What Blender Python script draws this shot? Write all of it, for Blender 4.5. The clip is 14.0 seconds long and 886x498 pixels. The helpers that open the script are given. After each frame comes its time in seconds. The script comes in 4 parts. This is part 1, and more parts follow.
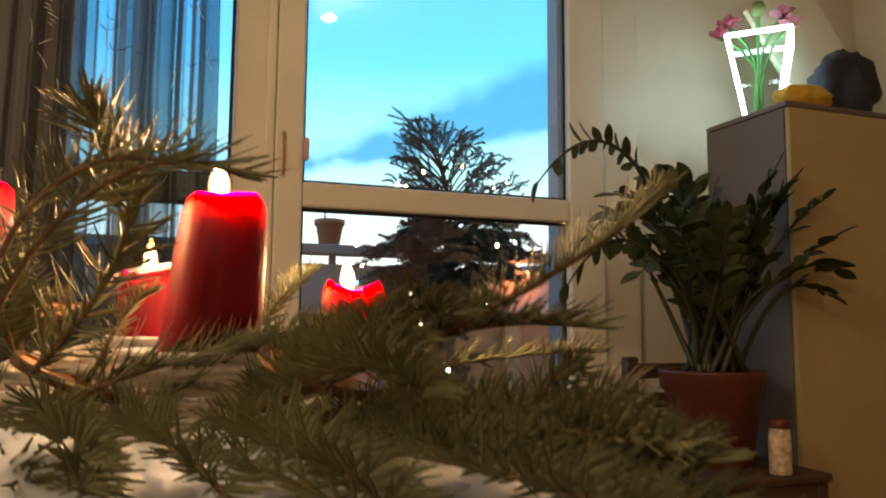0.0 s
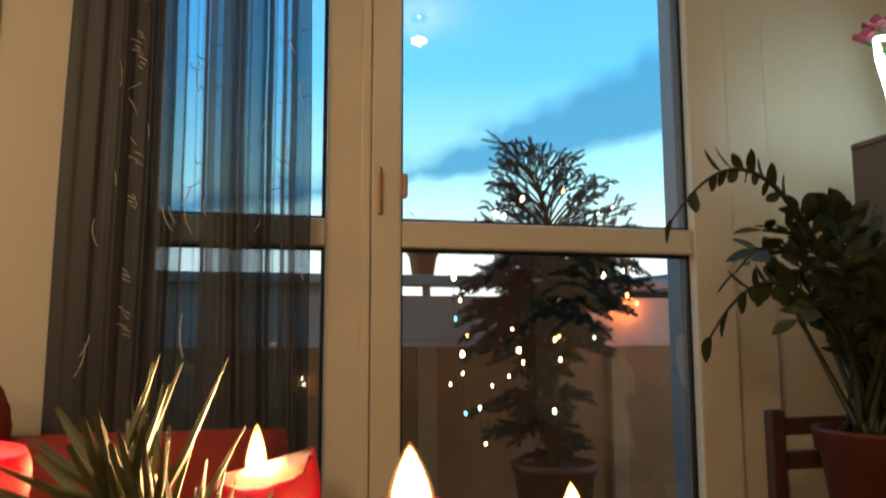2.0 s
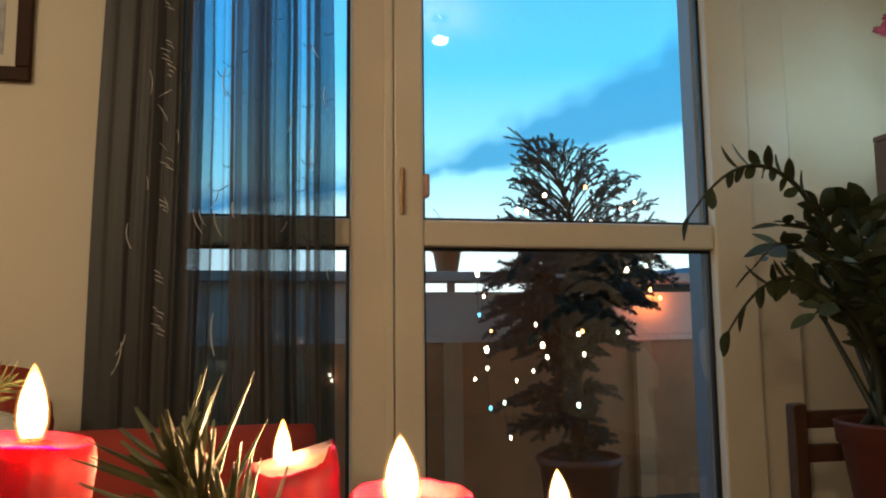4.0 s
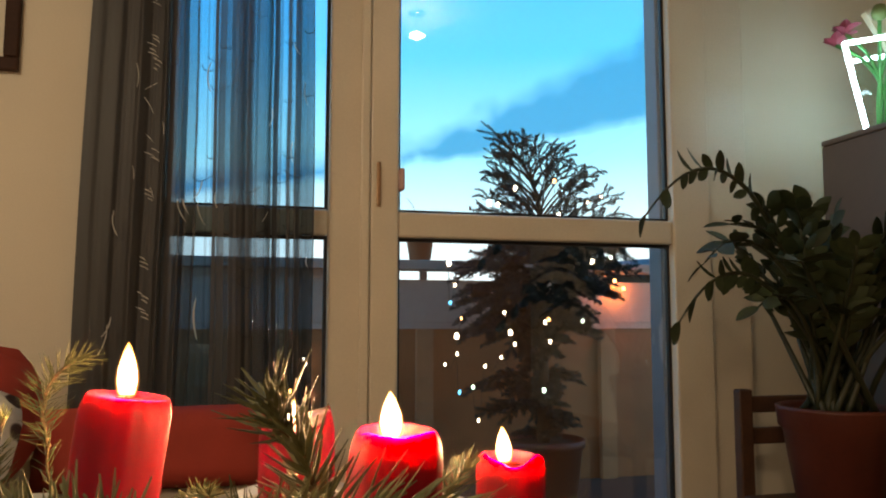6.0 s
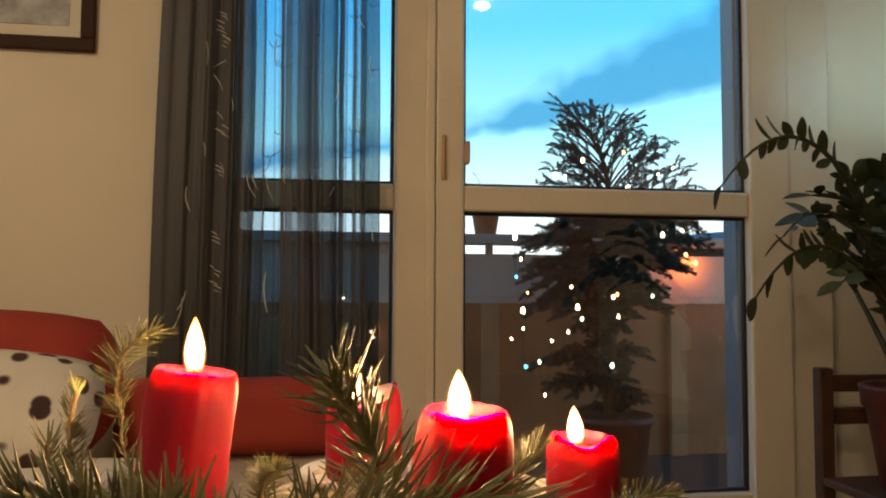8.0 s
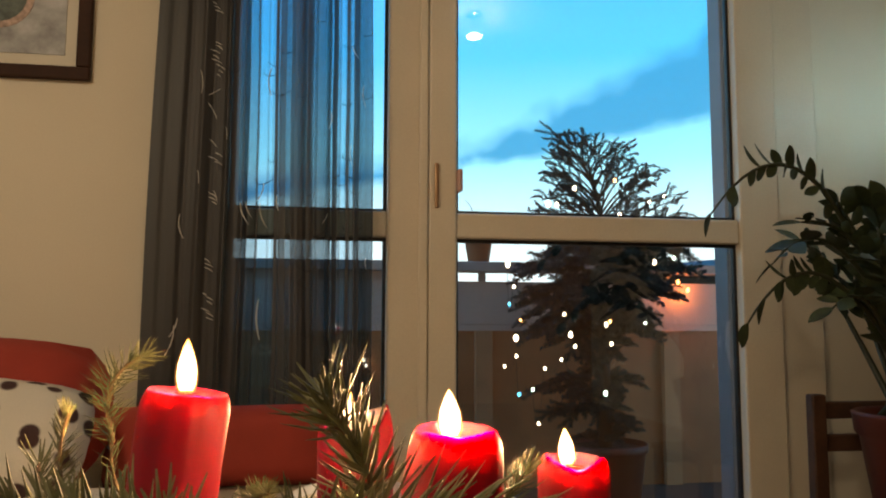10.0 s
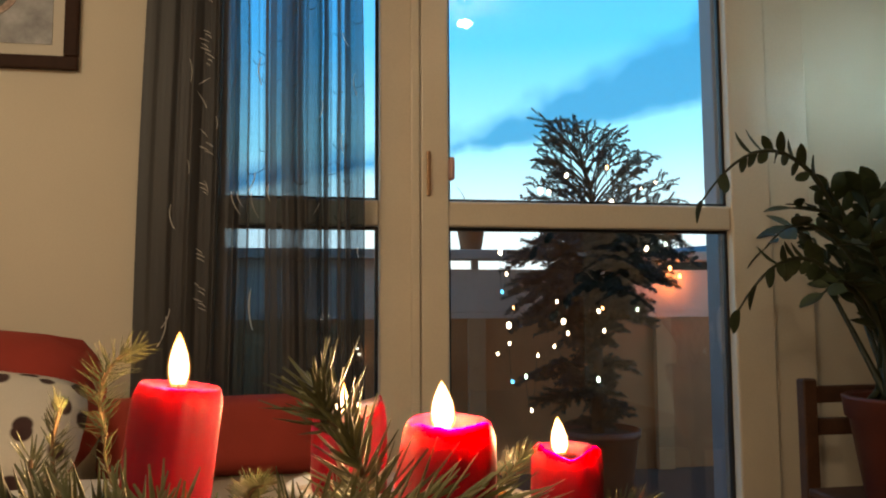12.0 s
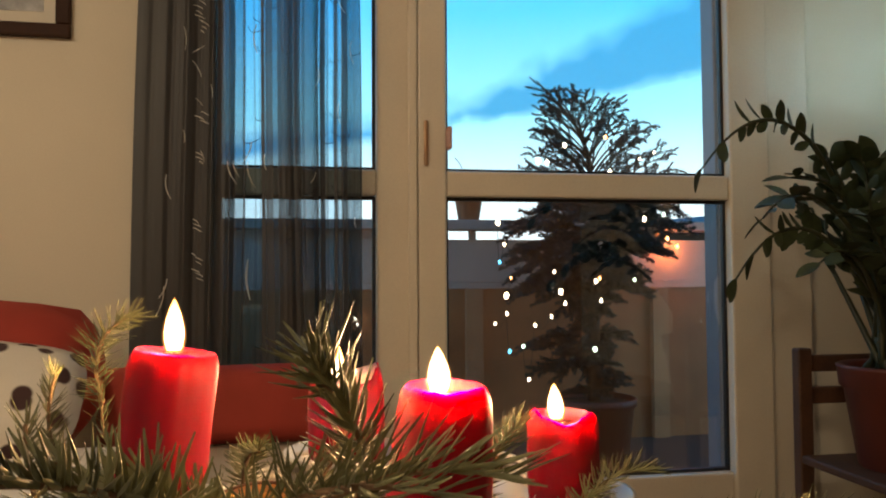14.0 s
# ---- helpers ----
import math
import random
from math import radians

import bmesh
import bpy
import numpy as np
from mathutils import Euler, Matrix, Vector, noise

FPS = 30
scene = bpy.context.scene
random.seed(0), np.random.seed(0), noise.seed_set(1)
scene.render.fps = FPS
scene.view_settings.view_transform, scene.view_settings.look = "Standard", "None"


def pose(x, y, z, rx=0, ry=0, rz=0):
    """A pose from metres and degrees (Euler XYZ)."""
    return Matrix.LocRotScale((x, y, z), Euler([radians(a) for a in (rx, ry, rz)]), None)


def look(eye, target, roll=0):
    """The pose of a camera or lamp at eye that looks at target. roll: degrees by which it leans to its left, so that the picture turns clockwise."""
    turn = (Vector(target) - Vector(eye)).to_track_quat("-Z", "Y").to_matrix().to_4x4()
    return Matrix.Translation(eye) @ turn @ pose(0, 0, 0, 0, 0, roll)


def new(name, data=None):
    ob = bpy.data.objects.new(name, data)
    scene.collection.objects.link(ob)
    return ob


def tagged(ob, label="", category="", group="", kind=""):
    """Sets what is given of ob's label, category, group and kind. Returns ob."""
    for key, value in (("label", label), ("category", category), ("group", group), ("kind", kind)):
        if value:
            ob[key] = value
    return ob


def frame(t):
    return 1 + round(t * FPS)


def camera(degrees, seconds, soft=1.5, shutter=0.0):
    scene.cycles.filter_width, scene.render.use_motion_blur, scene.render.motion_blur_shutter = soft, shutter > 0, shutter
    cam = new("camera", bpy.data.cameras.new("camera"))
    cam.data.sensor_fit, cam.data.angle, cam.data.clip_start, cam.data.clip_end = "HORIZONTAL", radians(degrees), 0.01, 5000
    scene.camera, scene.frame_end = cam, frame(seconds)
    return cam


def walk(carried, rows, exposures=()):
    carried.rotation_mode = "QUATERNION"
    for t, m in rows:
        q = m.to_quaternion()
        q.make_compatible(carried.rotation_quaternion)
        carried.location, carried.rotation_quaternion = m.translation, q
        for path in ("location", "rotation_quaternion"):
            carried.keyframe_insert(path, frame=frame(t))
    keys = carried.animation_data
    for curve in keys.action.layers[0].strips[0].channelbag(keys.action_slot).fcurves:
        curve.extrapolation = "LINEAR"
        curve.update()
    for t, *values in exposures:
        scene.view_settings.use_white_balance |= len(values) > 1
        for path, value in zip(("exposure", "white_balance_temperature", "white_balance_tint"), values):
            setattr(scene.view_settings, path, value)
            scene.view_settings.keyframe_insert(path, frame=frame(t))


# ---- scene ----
cam = camera(61.5, 14.0, soft=2.0, shutter=0.5)
PATH = [
    (0, (0.0253, 0.3996, 0.8085), (0.6954, 2.2729, 1.0073), 0.45),
    (0.5, (0.0150, 0.4209, 0.8464), (0.6301, 2.3098, 1.0763), 1.53),
    (1, (-0.0011, 0.5013, 0.9190), (0.5095, 2.4114, 1.2222), 1.45),
    (1.5, (-0.0106, 0.5881, 0.9403), (0.4395, 2.5037, 1.2919), 0.69),
    (2, (0.0086, 0.6194, 0.9210), (0.4650, 2.5522, 1.1547), -0.16),
    (2.5, (0.0084, 0.6243, 0.9181), (0.4419, 2.5718, 1.0613), -0.17),
    (3, (0.0092, 0.6240, 0.9180), (0.4308, 2.5687, 1.1239), -0.01),
    (3.5, (0.0142, 0.6031, 0.9231), (0.3956, 2.5526, 1.1481), -0.68),
    (6, (-0.0148, 0.4501, 0.9292), (0.4451, 2.3875, 1.1130), 0.09),
    (6.5, (-0.0154, 0.4367, 0.9258), (0.4513, 2.3548, 1.2511), -0.38),
    (7, (-0.013, 0.452, 0.926), (0.44, 2.394, 1.076), -0.6),
    (7.5, (-0.0136, 0.4591, 0.9282), (0.3550, 2.4189, 1.0892), 0.08),
    (8, (-0.013, 0.467, 0.93), (0.276, 2.443, 1.044), 0.3),
    (8.5, (-0.013, 0.464, 0.929), (0.281, 2.437, 1.079), 0.1),
    (9, (-0.0127, 0.4637, 0.9272), (0.2877, 2.4330, 1.1061), 0.18),
    (11.5, (-0.0124, 0.4587, 0.9258), (0.3078, 2.4244, 1.1175), -0.16),
    (12, (-0.012, 0.462, 0.928), (0.314, 2.429, 1.085), -0.3),
    (12.5, (-0.011, 0.464, 0.927), (0.316, 2.433, 1.04), -0.3),
    (13, (-0.01, 0.467, 0.927), (0.319, 2.437, 1.018), -0.3),
    (13.5, (-0.01, 0.467, 0.927), (0.321, 2.437, 1.014), -0.4),
    (14, (-0.0107, 0.4654, 0.9255), (0.3217, 2.4363, 1.0044), -0.32),
]
EXPOSURES = [(0, 0.51, 7400, 18), (0.6, 0.51, 7200, 17), (1.0, 0.23, 6900, 14), (1.5, 0.00, 7100, 14), (2.2, 0.19, 7800, 17), (3.0, 0.17, 7500, 15), (3.5, 0.13, 6800, 12),
             (6, 0.22, 6900, 15), (6.5, 0.00, 6700, 11), (7, 0.02, 7000, 14), (7.5, 0.20, 7100, 15), (8, 0.20, 7100, 15), (9, 0.17, 6800, 12), (11.5, 0.14, 6900, 14), (12.5, 0.22, 6800, 14), (14, 0.24, 6700, 14)]
walk(cam, [(t, look(eye, target, roll)) for t, eye, target, roll in PATH], EXPOSURES)

# ---- sky and lights ----
def math_node(nt, op, a, b=None, c=None, clamp=False):
    n = nt.nodes.new("ShaderNodeMath")
    n.operation, n.use_clamp = op, clamp
    for k, v in enumerate((a, b, c)):
        if v is None:
            continue
        if isinstance(v, (int, float)):
            n.inputs[k].default_value = v
        else:
            nt.links.new(v, n.inputs[k])
    return n.outputs[0]


def ramp_node(nt, fac, stops):
    n = nt.nodes.new("ShaderNodeValToRGB")
    e = n.color_ramp.elements
    while len(e) < len(stops):
        e.new(0.5)
    for k, (p, c) in enumerate(stops):
        e[k].position, e[k].color = p, (*c, 1)
    nt.links.new(fac, n.inputs[0])
    return n.outputs[0]


def mix_node(nt, fac, a, b):
    n = nt.nodes.new("ShaderNodeMix")
    n.data_type = "RGBA"
    for v, sock in ((fac, n.inputs[0]), (a, n.inputs[6]), (b, n.inputs[7])):
        if isinstance(v, (int, float)):
            sock.default_value = v
        elif isinstance(v, tuple):
            sock.default_value = (*v, 1)
        else:
            nt.links.new(v, sock)
    return n.outputs[2]


world = bpy.data.worlds.new("dusk_sky")
scene.world = world
world.use_nodes = True
nt = world.node_tree
sky_bg = nt.nodes["Background"]
co = nt.nodes.new("ShaderNodeTexCoord")
xyz = nt.nodes.new("ShaderNodeSeparateXYZ")
nt.links.new(co.outputs["Generated"], xyz.inputs[0])
elev = math_node(nt, "MULTIPLY", math_node(nt, "ARCSINE", xyz.outputs[2]), 57.3)
azim = math_node(nt, "MULTIPLY", math_node(nt, "ARCTAN2", xyz.outputs[0], xyz.outputs[1]), 57.3)
sky_col = ramp_node(nt, math_node(nt, "DIVIDE", elev, 60.0, clamp=True), [
    (0.0, (0.90, 0.98, 1.0)), (0.1, (0.70, 0.94, 1.0)), (0.2, (0.30, 0.80, 1.0)),
    (0.33, (0.065, 0.54, 1.0)), (0.45, (0.05, 0.44, 0.98)), (1.0, (0.03, 0.2, 0.55))])
puff = nt.nodes.new("ShaderNodeTexNoise")
puff.inputs["Scale"].default_value, puff.inputs["Detail"].default_value = 24.0, 8.0
nt.links.new(co.outputs["Generated"], puff.inputs["Vector"])
wob = math_node(nt, "MULTIPLY", math_node(nt, "SUBTRACT", puff.outputs[0], 0.5), 5.0)
past = math_node(nt, "SUBTRACT", azim, 10.0)
low_edge = math_node(nt, "ADD", math_node(nt, "MULTIPLY", past, 0.17), 11.3)
thick = math_node(nt, "MAXIMUM", math_node(nt, "ADD", math_node(nt, "MULTIPLY", past, 0.22), 2.6), 2.5)
above = math_node(nt, "SUBTRACT", elev, low_edge)
in_low = math_node(nt, "DIVIDE", math_node(nt, "ADD", above, math_node(nt, "MULTIPLY", wob, 0.32)), 0.8, clamp=True)
in_top = math_node(nt, "DIVIDE", math_node(nt, "SUBTRACT", math_node(nt, "ADD", thick, math_node(nt, "MULTIPLY", wob, 0.75)), above), 1.9, clamp=True)
cloud = math_node(nt, "MULTIPLY", math_node(nt, "MULTIPLY", in_low, in_top), 0.88)
nt.links.new(mix_node(nt, cloud, sky_col, (0.022, 0.30, 0.60)), sky_bg.inputs[0])
sky_bg.inputs[1].default_value = 1.55


def lamp(name, kind, place, watts, colour, size=0.1, target=None):
    d = bpy.data.lights.new(name, kind)
    d.energy, d.color = watts, colour
    if kind == "AREA":
        d.shape, d.size = "DISK", size
    else:
        d.shadow_soft_size = size
    ob = new(name, d)
    ob.matrix_world = look(place, target) if target else pose(*place)
    return ob


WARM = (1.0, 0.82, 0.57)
# three unseen area lights added to fill the room with warm light
lamp("room_fill", "AREA", (-1.55, 0.75, 2.32), 15, WARM, 0.4, (-0.9, 1.7, 0.6))
lamp("back_fill", "AREA", (0.86, -1.6, 2.36), 4.5, WARM, 0.26, (0.8, -1.8, 0.4))
lamp("corner_fill", "AREA", (-1.18, -1.2, 2.36), 14, WARM, 0.22, (-0.3, 0.6, 0.4))
lamp("spot_lamp_light", "POINT", (0.71, 1.82, 2.375), 0.9, WARM, 0.02)

# ---- materials ----
def material(name, colour, rough=0.6, metal=0.0, vary=0.12, scale=6.0, fine=60.0, bump=0.15, **extra):
    m = bpy.data.materials.new(name)
    m.use_nodes = True
    t = m.node_tree
    b = t.nodes["Principled BSDF"]
    tc = t.nodes.new("ShaderNodeTexCoord")
    big, small = t.nodes.new("ShaderNodeTexNoise"), t.nodes.new("ShaderNodeTexNoise")
    for n, s, det in ((big, scale, 4), (small, fine, 5)):
        n.inputs["Scale"].default_value, n.inputs["Detail"].default_value = s, det
        t.links.new(tc.outputs["Object"], n.inputs["Vector"])
    f = math_node(t, "ADD", math_node(t, "MULTIPLY", big.outputs[0], 0.6), math_node(t, "MULTIPLY", small.outputs[0], 0.4))
    dark = tuple(c * (1 - vary * 1.6) for c in colour)
    light = tuple(min(1, c * (1 + vary * 1.6)) for c in colour)
    col = ramp_node(t, f, [(0.3, dark), (0.7, light)])
    t.links.new(col, b.inputs["Base Color"])
    b.inputs["Metallic"].default_value = metal
    t.links.new(math_node(t, "ADD", math_node(t, "MULTIPLY", small.outputs[0], 0.15), rough - 0.07), b.inputs["Roughness"])
    if bump:
        bp = t.nodes.new("ShaderNodeBump")
        bp.inputs["Strength"].default_value, bp.inputs["Distance"].default_value = bump, 0.004
        t.links.new(f, bp.inputs["Height"])
        t.links.new(bp.outputs[0], b.inputs["Normal"])
    for k, v in extra.items():
        b.inputs[k.replace("_", " ")].default_value = v
    return m


def glow(name, colour, strength):
    m = bpy.data.materials.new(name)
    m.use_nodes = True
    b = m.node_tree.nodes["Principled BSDF"]
    b.inputs["Base Color"].default_value = (*colour, 1)
    b.inputs["Emission Color"].default_value = (*colour, 1)
    b.inputs["Emission Strength"].default_value = strength
    return m


def see_through(name, colour, gloss, clear, rough=0.02):
    """Thin clear sheet: transparent, with an even share of mirror gloss on each face."""
    m = bpy.data.materials.new(name)
    m.use_nodes = True
    t = m.node_tree
    t.nodes.remove(t.nodes["Principled BSDF"])
    tr, gl, mx = t.nodes.new("ShaderNodeBsdfTransparent"), t.nodes.new("ShaderNodeBsdfGlossy"), t.nodes.new("ShaderNodeMixShader")
    tr.inputs[0].default_value = (*clear, 1)
    gl.inputs[0].default_value, gl.inputs["Roughness"].default_value = (*colour, 1), rough
    mx.inputs[0].default_value = gloss
    t.links.new(tr.outputs[0], mx.inputs[1])
    t.links.new(gl.outputs[0], mx.inputs[2])
    t.links.new(mx.outputs[0], t.nodes["Material Output"].inputs[0])
    return m


MAT_WALL = material("wall_paint", (0.66, 0.60, 0.48), 0.85, vary=0.04, scale=1.5, fine=180, bump=0.25)
# brown made up for the unseen back wall, to tint the panes' reflection
MAT_WALL_BACK = material("reflection_brown", (0.55, 0.30, 0.15), 0.8, vary=0.08, scale=1.2)
MAT_CEIL = material("ceiling_paint", (0.78, 0.76, 0.70), 0.9, vary=0.03)
MAT_FLOOR = material("oak_floor", (0.28, 0.17, 0.09), 0.45, vary=0.2)
MAT_FRAME = material("cream_lacquer", (0.64, 0.57, 0.45), 0.38, vary=0.05, scale=3, fine=120, bump=0.08)
MAT_GASKET = material("black_gasket", (0.012, 0.012, 0.014), 0.5)
MAT_GLASS = see_through("window_glass", (1, 1, 1), 0.10, (0.97, 0.98, 0.98))
MAT_ALU = material("grey_aluminium", (0.22, 0.22, 0.245), 0.5, 0.2, vary=0.06)
MAT_SHUTTER = material("dark_shutter", (0.10, 0.105, 0.12), 0.6, vary=0.06)
MAT_BRASS = material("aged_brass", (0.33, 0.20, 0.11), 0.35, 0.7)
MAT_KNOB = material("pink_plastic", (0.45, 0.26, 0.22), 0.4)
MAT_TABLE = material("white_tablecloth", (0.60, 0.59, 0.57), 0.85, vary=0.06, fine=400, bump=0.3)
# wood toned down to include the shade round the low chair
MAT_WOOD = material("brown_wood", (0.070, 0.031, 0.015), 0.6, vary=0.25, scale=12, fine=90)
MAT_DARKWOOD = material("dark_frame_wood", (0.040, 0.018, 0.011), 0.6, vary=0.2, Specular_IOR_Level=0.15)
MAT_MAT = material("picture_mat", (0.62, 0.58, 0.49), 0.8, vary=0.02)
MAT_PRINT = material("grey_blue_print", (0.36, 0.37, 0.38), 0.6, vary=0.35, scale=9, fine=30)
MAT_PINKRING = material("pinkish_print", (0.42, 0.31, 0.26), 0.7, vary=0.3, scale=30)
MAT_TEAL = material("dark_teal_print", (0.10, 0.125, 0.115), 0.7, vary=0.4, scale=25)
MAT_WAX = material("red_wax", (0.17, 0.0014, 0.0095), 0.5, vary=0.04, scale=40, fine=200, bump=0.06, Specular_IOR_Level=0.18,
                   Subsurface_Weight=0.95, Subsurface_Radius=(0.060, 0.0016, 0.008), Subsurface_Scale=1.0)
# pool colour lifted above the body wax for the flame shining into it
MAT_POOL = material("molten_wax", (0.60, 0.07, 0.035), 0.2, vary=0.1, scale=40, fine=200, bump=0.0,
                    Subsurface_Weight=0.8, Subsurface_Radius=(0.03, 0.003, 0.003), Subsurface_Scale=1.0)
# liner wax coloured pale to carry the flame's light on the inner wall
MAT_LIT_WAX = material("lit_wax", (0.85, 0.50, 0.40), 0.1, vary=0.15, scale=60, fine=200, bump=0.15)
MAT_WICK = material("burnt_wick", (0.02, 0.015, 0.01), 0.9)
MAT_PLATE = material("white_enamel", (0.70, 0.69, 0.67), 0.3, vary=0.05, scale=20)
MAT_TWIG = material("whitewashed_twig", (0.66, 0.60, 0.51), 0.8, vary=0.25, scale=60, fine=300, bump=0.5)
MAT_BARK = material("fir_bark", (0.13, 0.075, 0.035), 0.85, vary=0.3, scale=80, fine=400, bump=0.5)
MAT_NEEDLE = material("fir_needle", (0.115, 0.115, 0.053), 0.55, vary=0.3, scale=30, fine=160, bump=0.1, Specular_IOR_Level=0.3)
MAT_NEEDLE_DARK = material("spruce_needle", (0.028, 0.034, 0.032), 0.6, vary=0.3, scale=10, fine=100, bump=0.0)
MAT_SPRUCE_BARK = material("spruce_bark", (0.085, 0.055, 0.035), 0.9, vary=0.3)
MAT_ORANGE = material("dried_orange", (0.42, 0.17, 0.03), 0.55, vary=0.3, scale=50, fine=200, bump=0.5)
MAT_PEEL = material("orange_peel", (0.12, 0.045, 0.012), 0.6, vary=0.3, scale=60)
MAT_RED = material("red_fabric", (0.30, 0.032, 0.018), 0.85, vary=0.12, scale=6, fine=500, bump=0.4)
MAT_SOFA = material("beige_fabric", (0.40, 0.34, 0.26), 0.9, vary=0.1, fine=500, bump=0.4)
MAT_THROW = material("white_throw", (0.66, 0.63, 0.57), 0.9, vary=0.06, fine=300, bump=0.4)
# glaze darkened for the shade that the plant pot stands in
MAT_TERRA = material("red_brown_glaze", (0.10, 0.022, 0.013), 0.5, vary=0.15, scale=8)
MAT_CLAY = material("terracotta", (0.42, 0.16, 0.075), 0.8, vary=0.12)
MAT_SOIL = material("soil", (0.03, 0.02, 0.012), 0.95, vary=0.3, scale=40)
# leaf green darkened to hold the shade of the plant's corner
MAT_LEAF = material("waxy_leaf", (0.030, 0.046, 0.016), 0.62, vary=0.3, scale=14, fine=60, bump=0.1)
MAT_STALK = material("green_stalk", (0.03, 0.036, 0.016), 0.5, vary=0.25)
MAT_CAB_SIDE = material("grey_laminate", (0.125, 0.098, 0.086), 0.55, vary=0.06, scale=4)
MAT_CAB_FRONT = material("cream_laminate", (0.40, 0.30, 0.14), 0.5, vary=0.05, scale=3)
MAT_LED = glow("cold_white_led", (0.55, 0.88, 1.0), 12.5)
MAT_VASE = see_through("vase_glass", (1, 1, 1), 0.04, (0.93, 0.97, 0.96))
MAT_STEM = material("bright_green_stem", (0.06, 0.26, 0.06), 0.5)
MAT_PETAL = material("dark_pink_petal", (0.22, 0.016, 0.035), 0.6, vary=0.3, scale=40)
MAT_PETAL_PINK = material("faded_pink_petal", (0.30, 0.07, 0.10), 0.6, vary=0.3, scale=40)
MAT_BUD = material("green_bud", (0.16, 0.22, 0.07), 0.6, vary=0.2)
MAT_YELLOW = material("mustard_cloth", (0.55, 0.33, 0.04), 0.9, vary=0.15, scale=14)
MAT_NAVY = material("navy_cloth", (0.022, 0.024, 0.036), 0.9, vary=0.2, scale=14)
MAT_NAPKIN = material("bluish_paper", (0.62, 0.66, 0.72), 0.6, vary=0.1, scale=30)
MAT_PAPER = material("cream_card", (0.66, 0.58, 0.42), 0.8, vary=0.04)
MAT_FENCE = material("grey_render", (0.56, 0.41, 0.33), 0.85, vary=0.1, scale=3)
# brown raised a little to stand in for haze over the lower panes
MAT_FENCE_PANEL = material("brown_panel", (0.38, 0.15, 0.055), 0.6, vary=0.15, scale=5)
MAT_FENCE_POST = material("brown_post", (0.46, 0.23, 0.11), 0.8, vary=0.12, scale=5)
MAT_FENCE_RAIL = material("weathered_rail", (0.42, 0.33, 0.28), 0.8, vary=0.1)
MAT_TERRACE = material("terrace_slab", (0.075, 0.048, 0.032), 0.8, vary=0.15)
MAT_GROUND = material("dark_ground", (0.05, 0.055, 0.04), 0.95, vary=0.3, scale=0.5)
MAT_CABLE = material("green_cable", (0.02, 0.035, 0.02), 0.6)
MAT_SILVER = material("silver_thread", (0.55, 0.54, 0.50), 0.35, 0.25, vary=0.05, bump=0.0)
MAT_BACKLIT_THREAD = material("backlit_thread", (0.012, 0.012, 0.014), 0.7)
MAT_JAR = material("jar_label", (0.55, 0.42, 0.30), 0.5, vary=0.35, scale=40)
MAT_CHROME = material("brushed_chrome", (0.7, 0.7, 0.7), 0.25, 1.0, vary=0.03, bump=0.0)
MAT_FLAME = glow("flame_body", (1.0, 0.66, 0.26), 7.5)
ft = MAT_FLAME.node_tree
fo, fz = ft.nodes.new("ShaderNodeTexCoord"), ft.nodes.new("ShaderNodeSeparateXYZ")
ft.links.new(fo.outputs["Object"], fz.inputs[0])
ft.links.new(ramp_node(ft, math_node(ft, "DIVIDE", fz.outputs[2], 0.025, clamp=True), [
    (0.0, (0.75, 0.35, 0.16)), (0.2, (1.0, 0.62, 0.26)), (0.45, (1.0, 0.80, 0.48)), (0.8, (1.0, 0.62, 0.20)), (1.0, (0.9, 0.36, 0.07))]),
    ft.nodes["Principled BSDF"].inputs["Emission Color"])


def halo_material():
    """Shell added round a flame for its halo: nearly clear, with a weak orange glow."""
    m = bpy.data.materials.new("flame_halo")
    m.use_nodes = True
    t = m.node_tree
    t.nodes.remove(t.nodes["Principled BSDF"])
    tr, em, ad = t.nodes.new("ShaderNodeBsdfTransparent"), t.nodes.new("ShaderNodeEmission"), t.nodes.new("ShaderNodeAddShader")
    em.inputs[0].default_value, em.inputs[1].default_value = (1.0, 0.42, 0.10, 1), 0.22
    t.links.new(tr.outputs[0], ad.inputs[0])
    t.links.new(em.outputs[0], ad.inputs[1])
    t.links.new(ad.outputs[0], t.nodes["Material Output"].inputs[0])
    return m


MAT_HALO = halo_material()
MAT_SPOT = glow("warm_spot", (1.0, 0.85, 0.62), 30.0)
BULBS = {"w": glow("warm_bulb", (1.0, 0.80, 0.55), 9.0), "b": glow("cyan_bulb", (0.08, 0.55, 0.9), 5.0),
         "r": glow("red_bulb", (0.9, 0.12, 0.05), 3.0), "g": glow("pale_green_bulb", (0.7, 1.0, 0.75), 6.0),
         "o": glow("orange_bulb", (1.0, 0.42, 0.14), 9.0)}


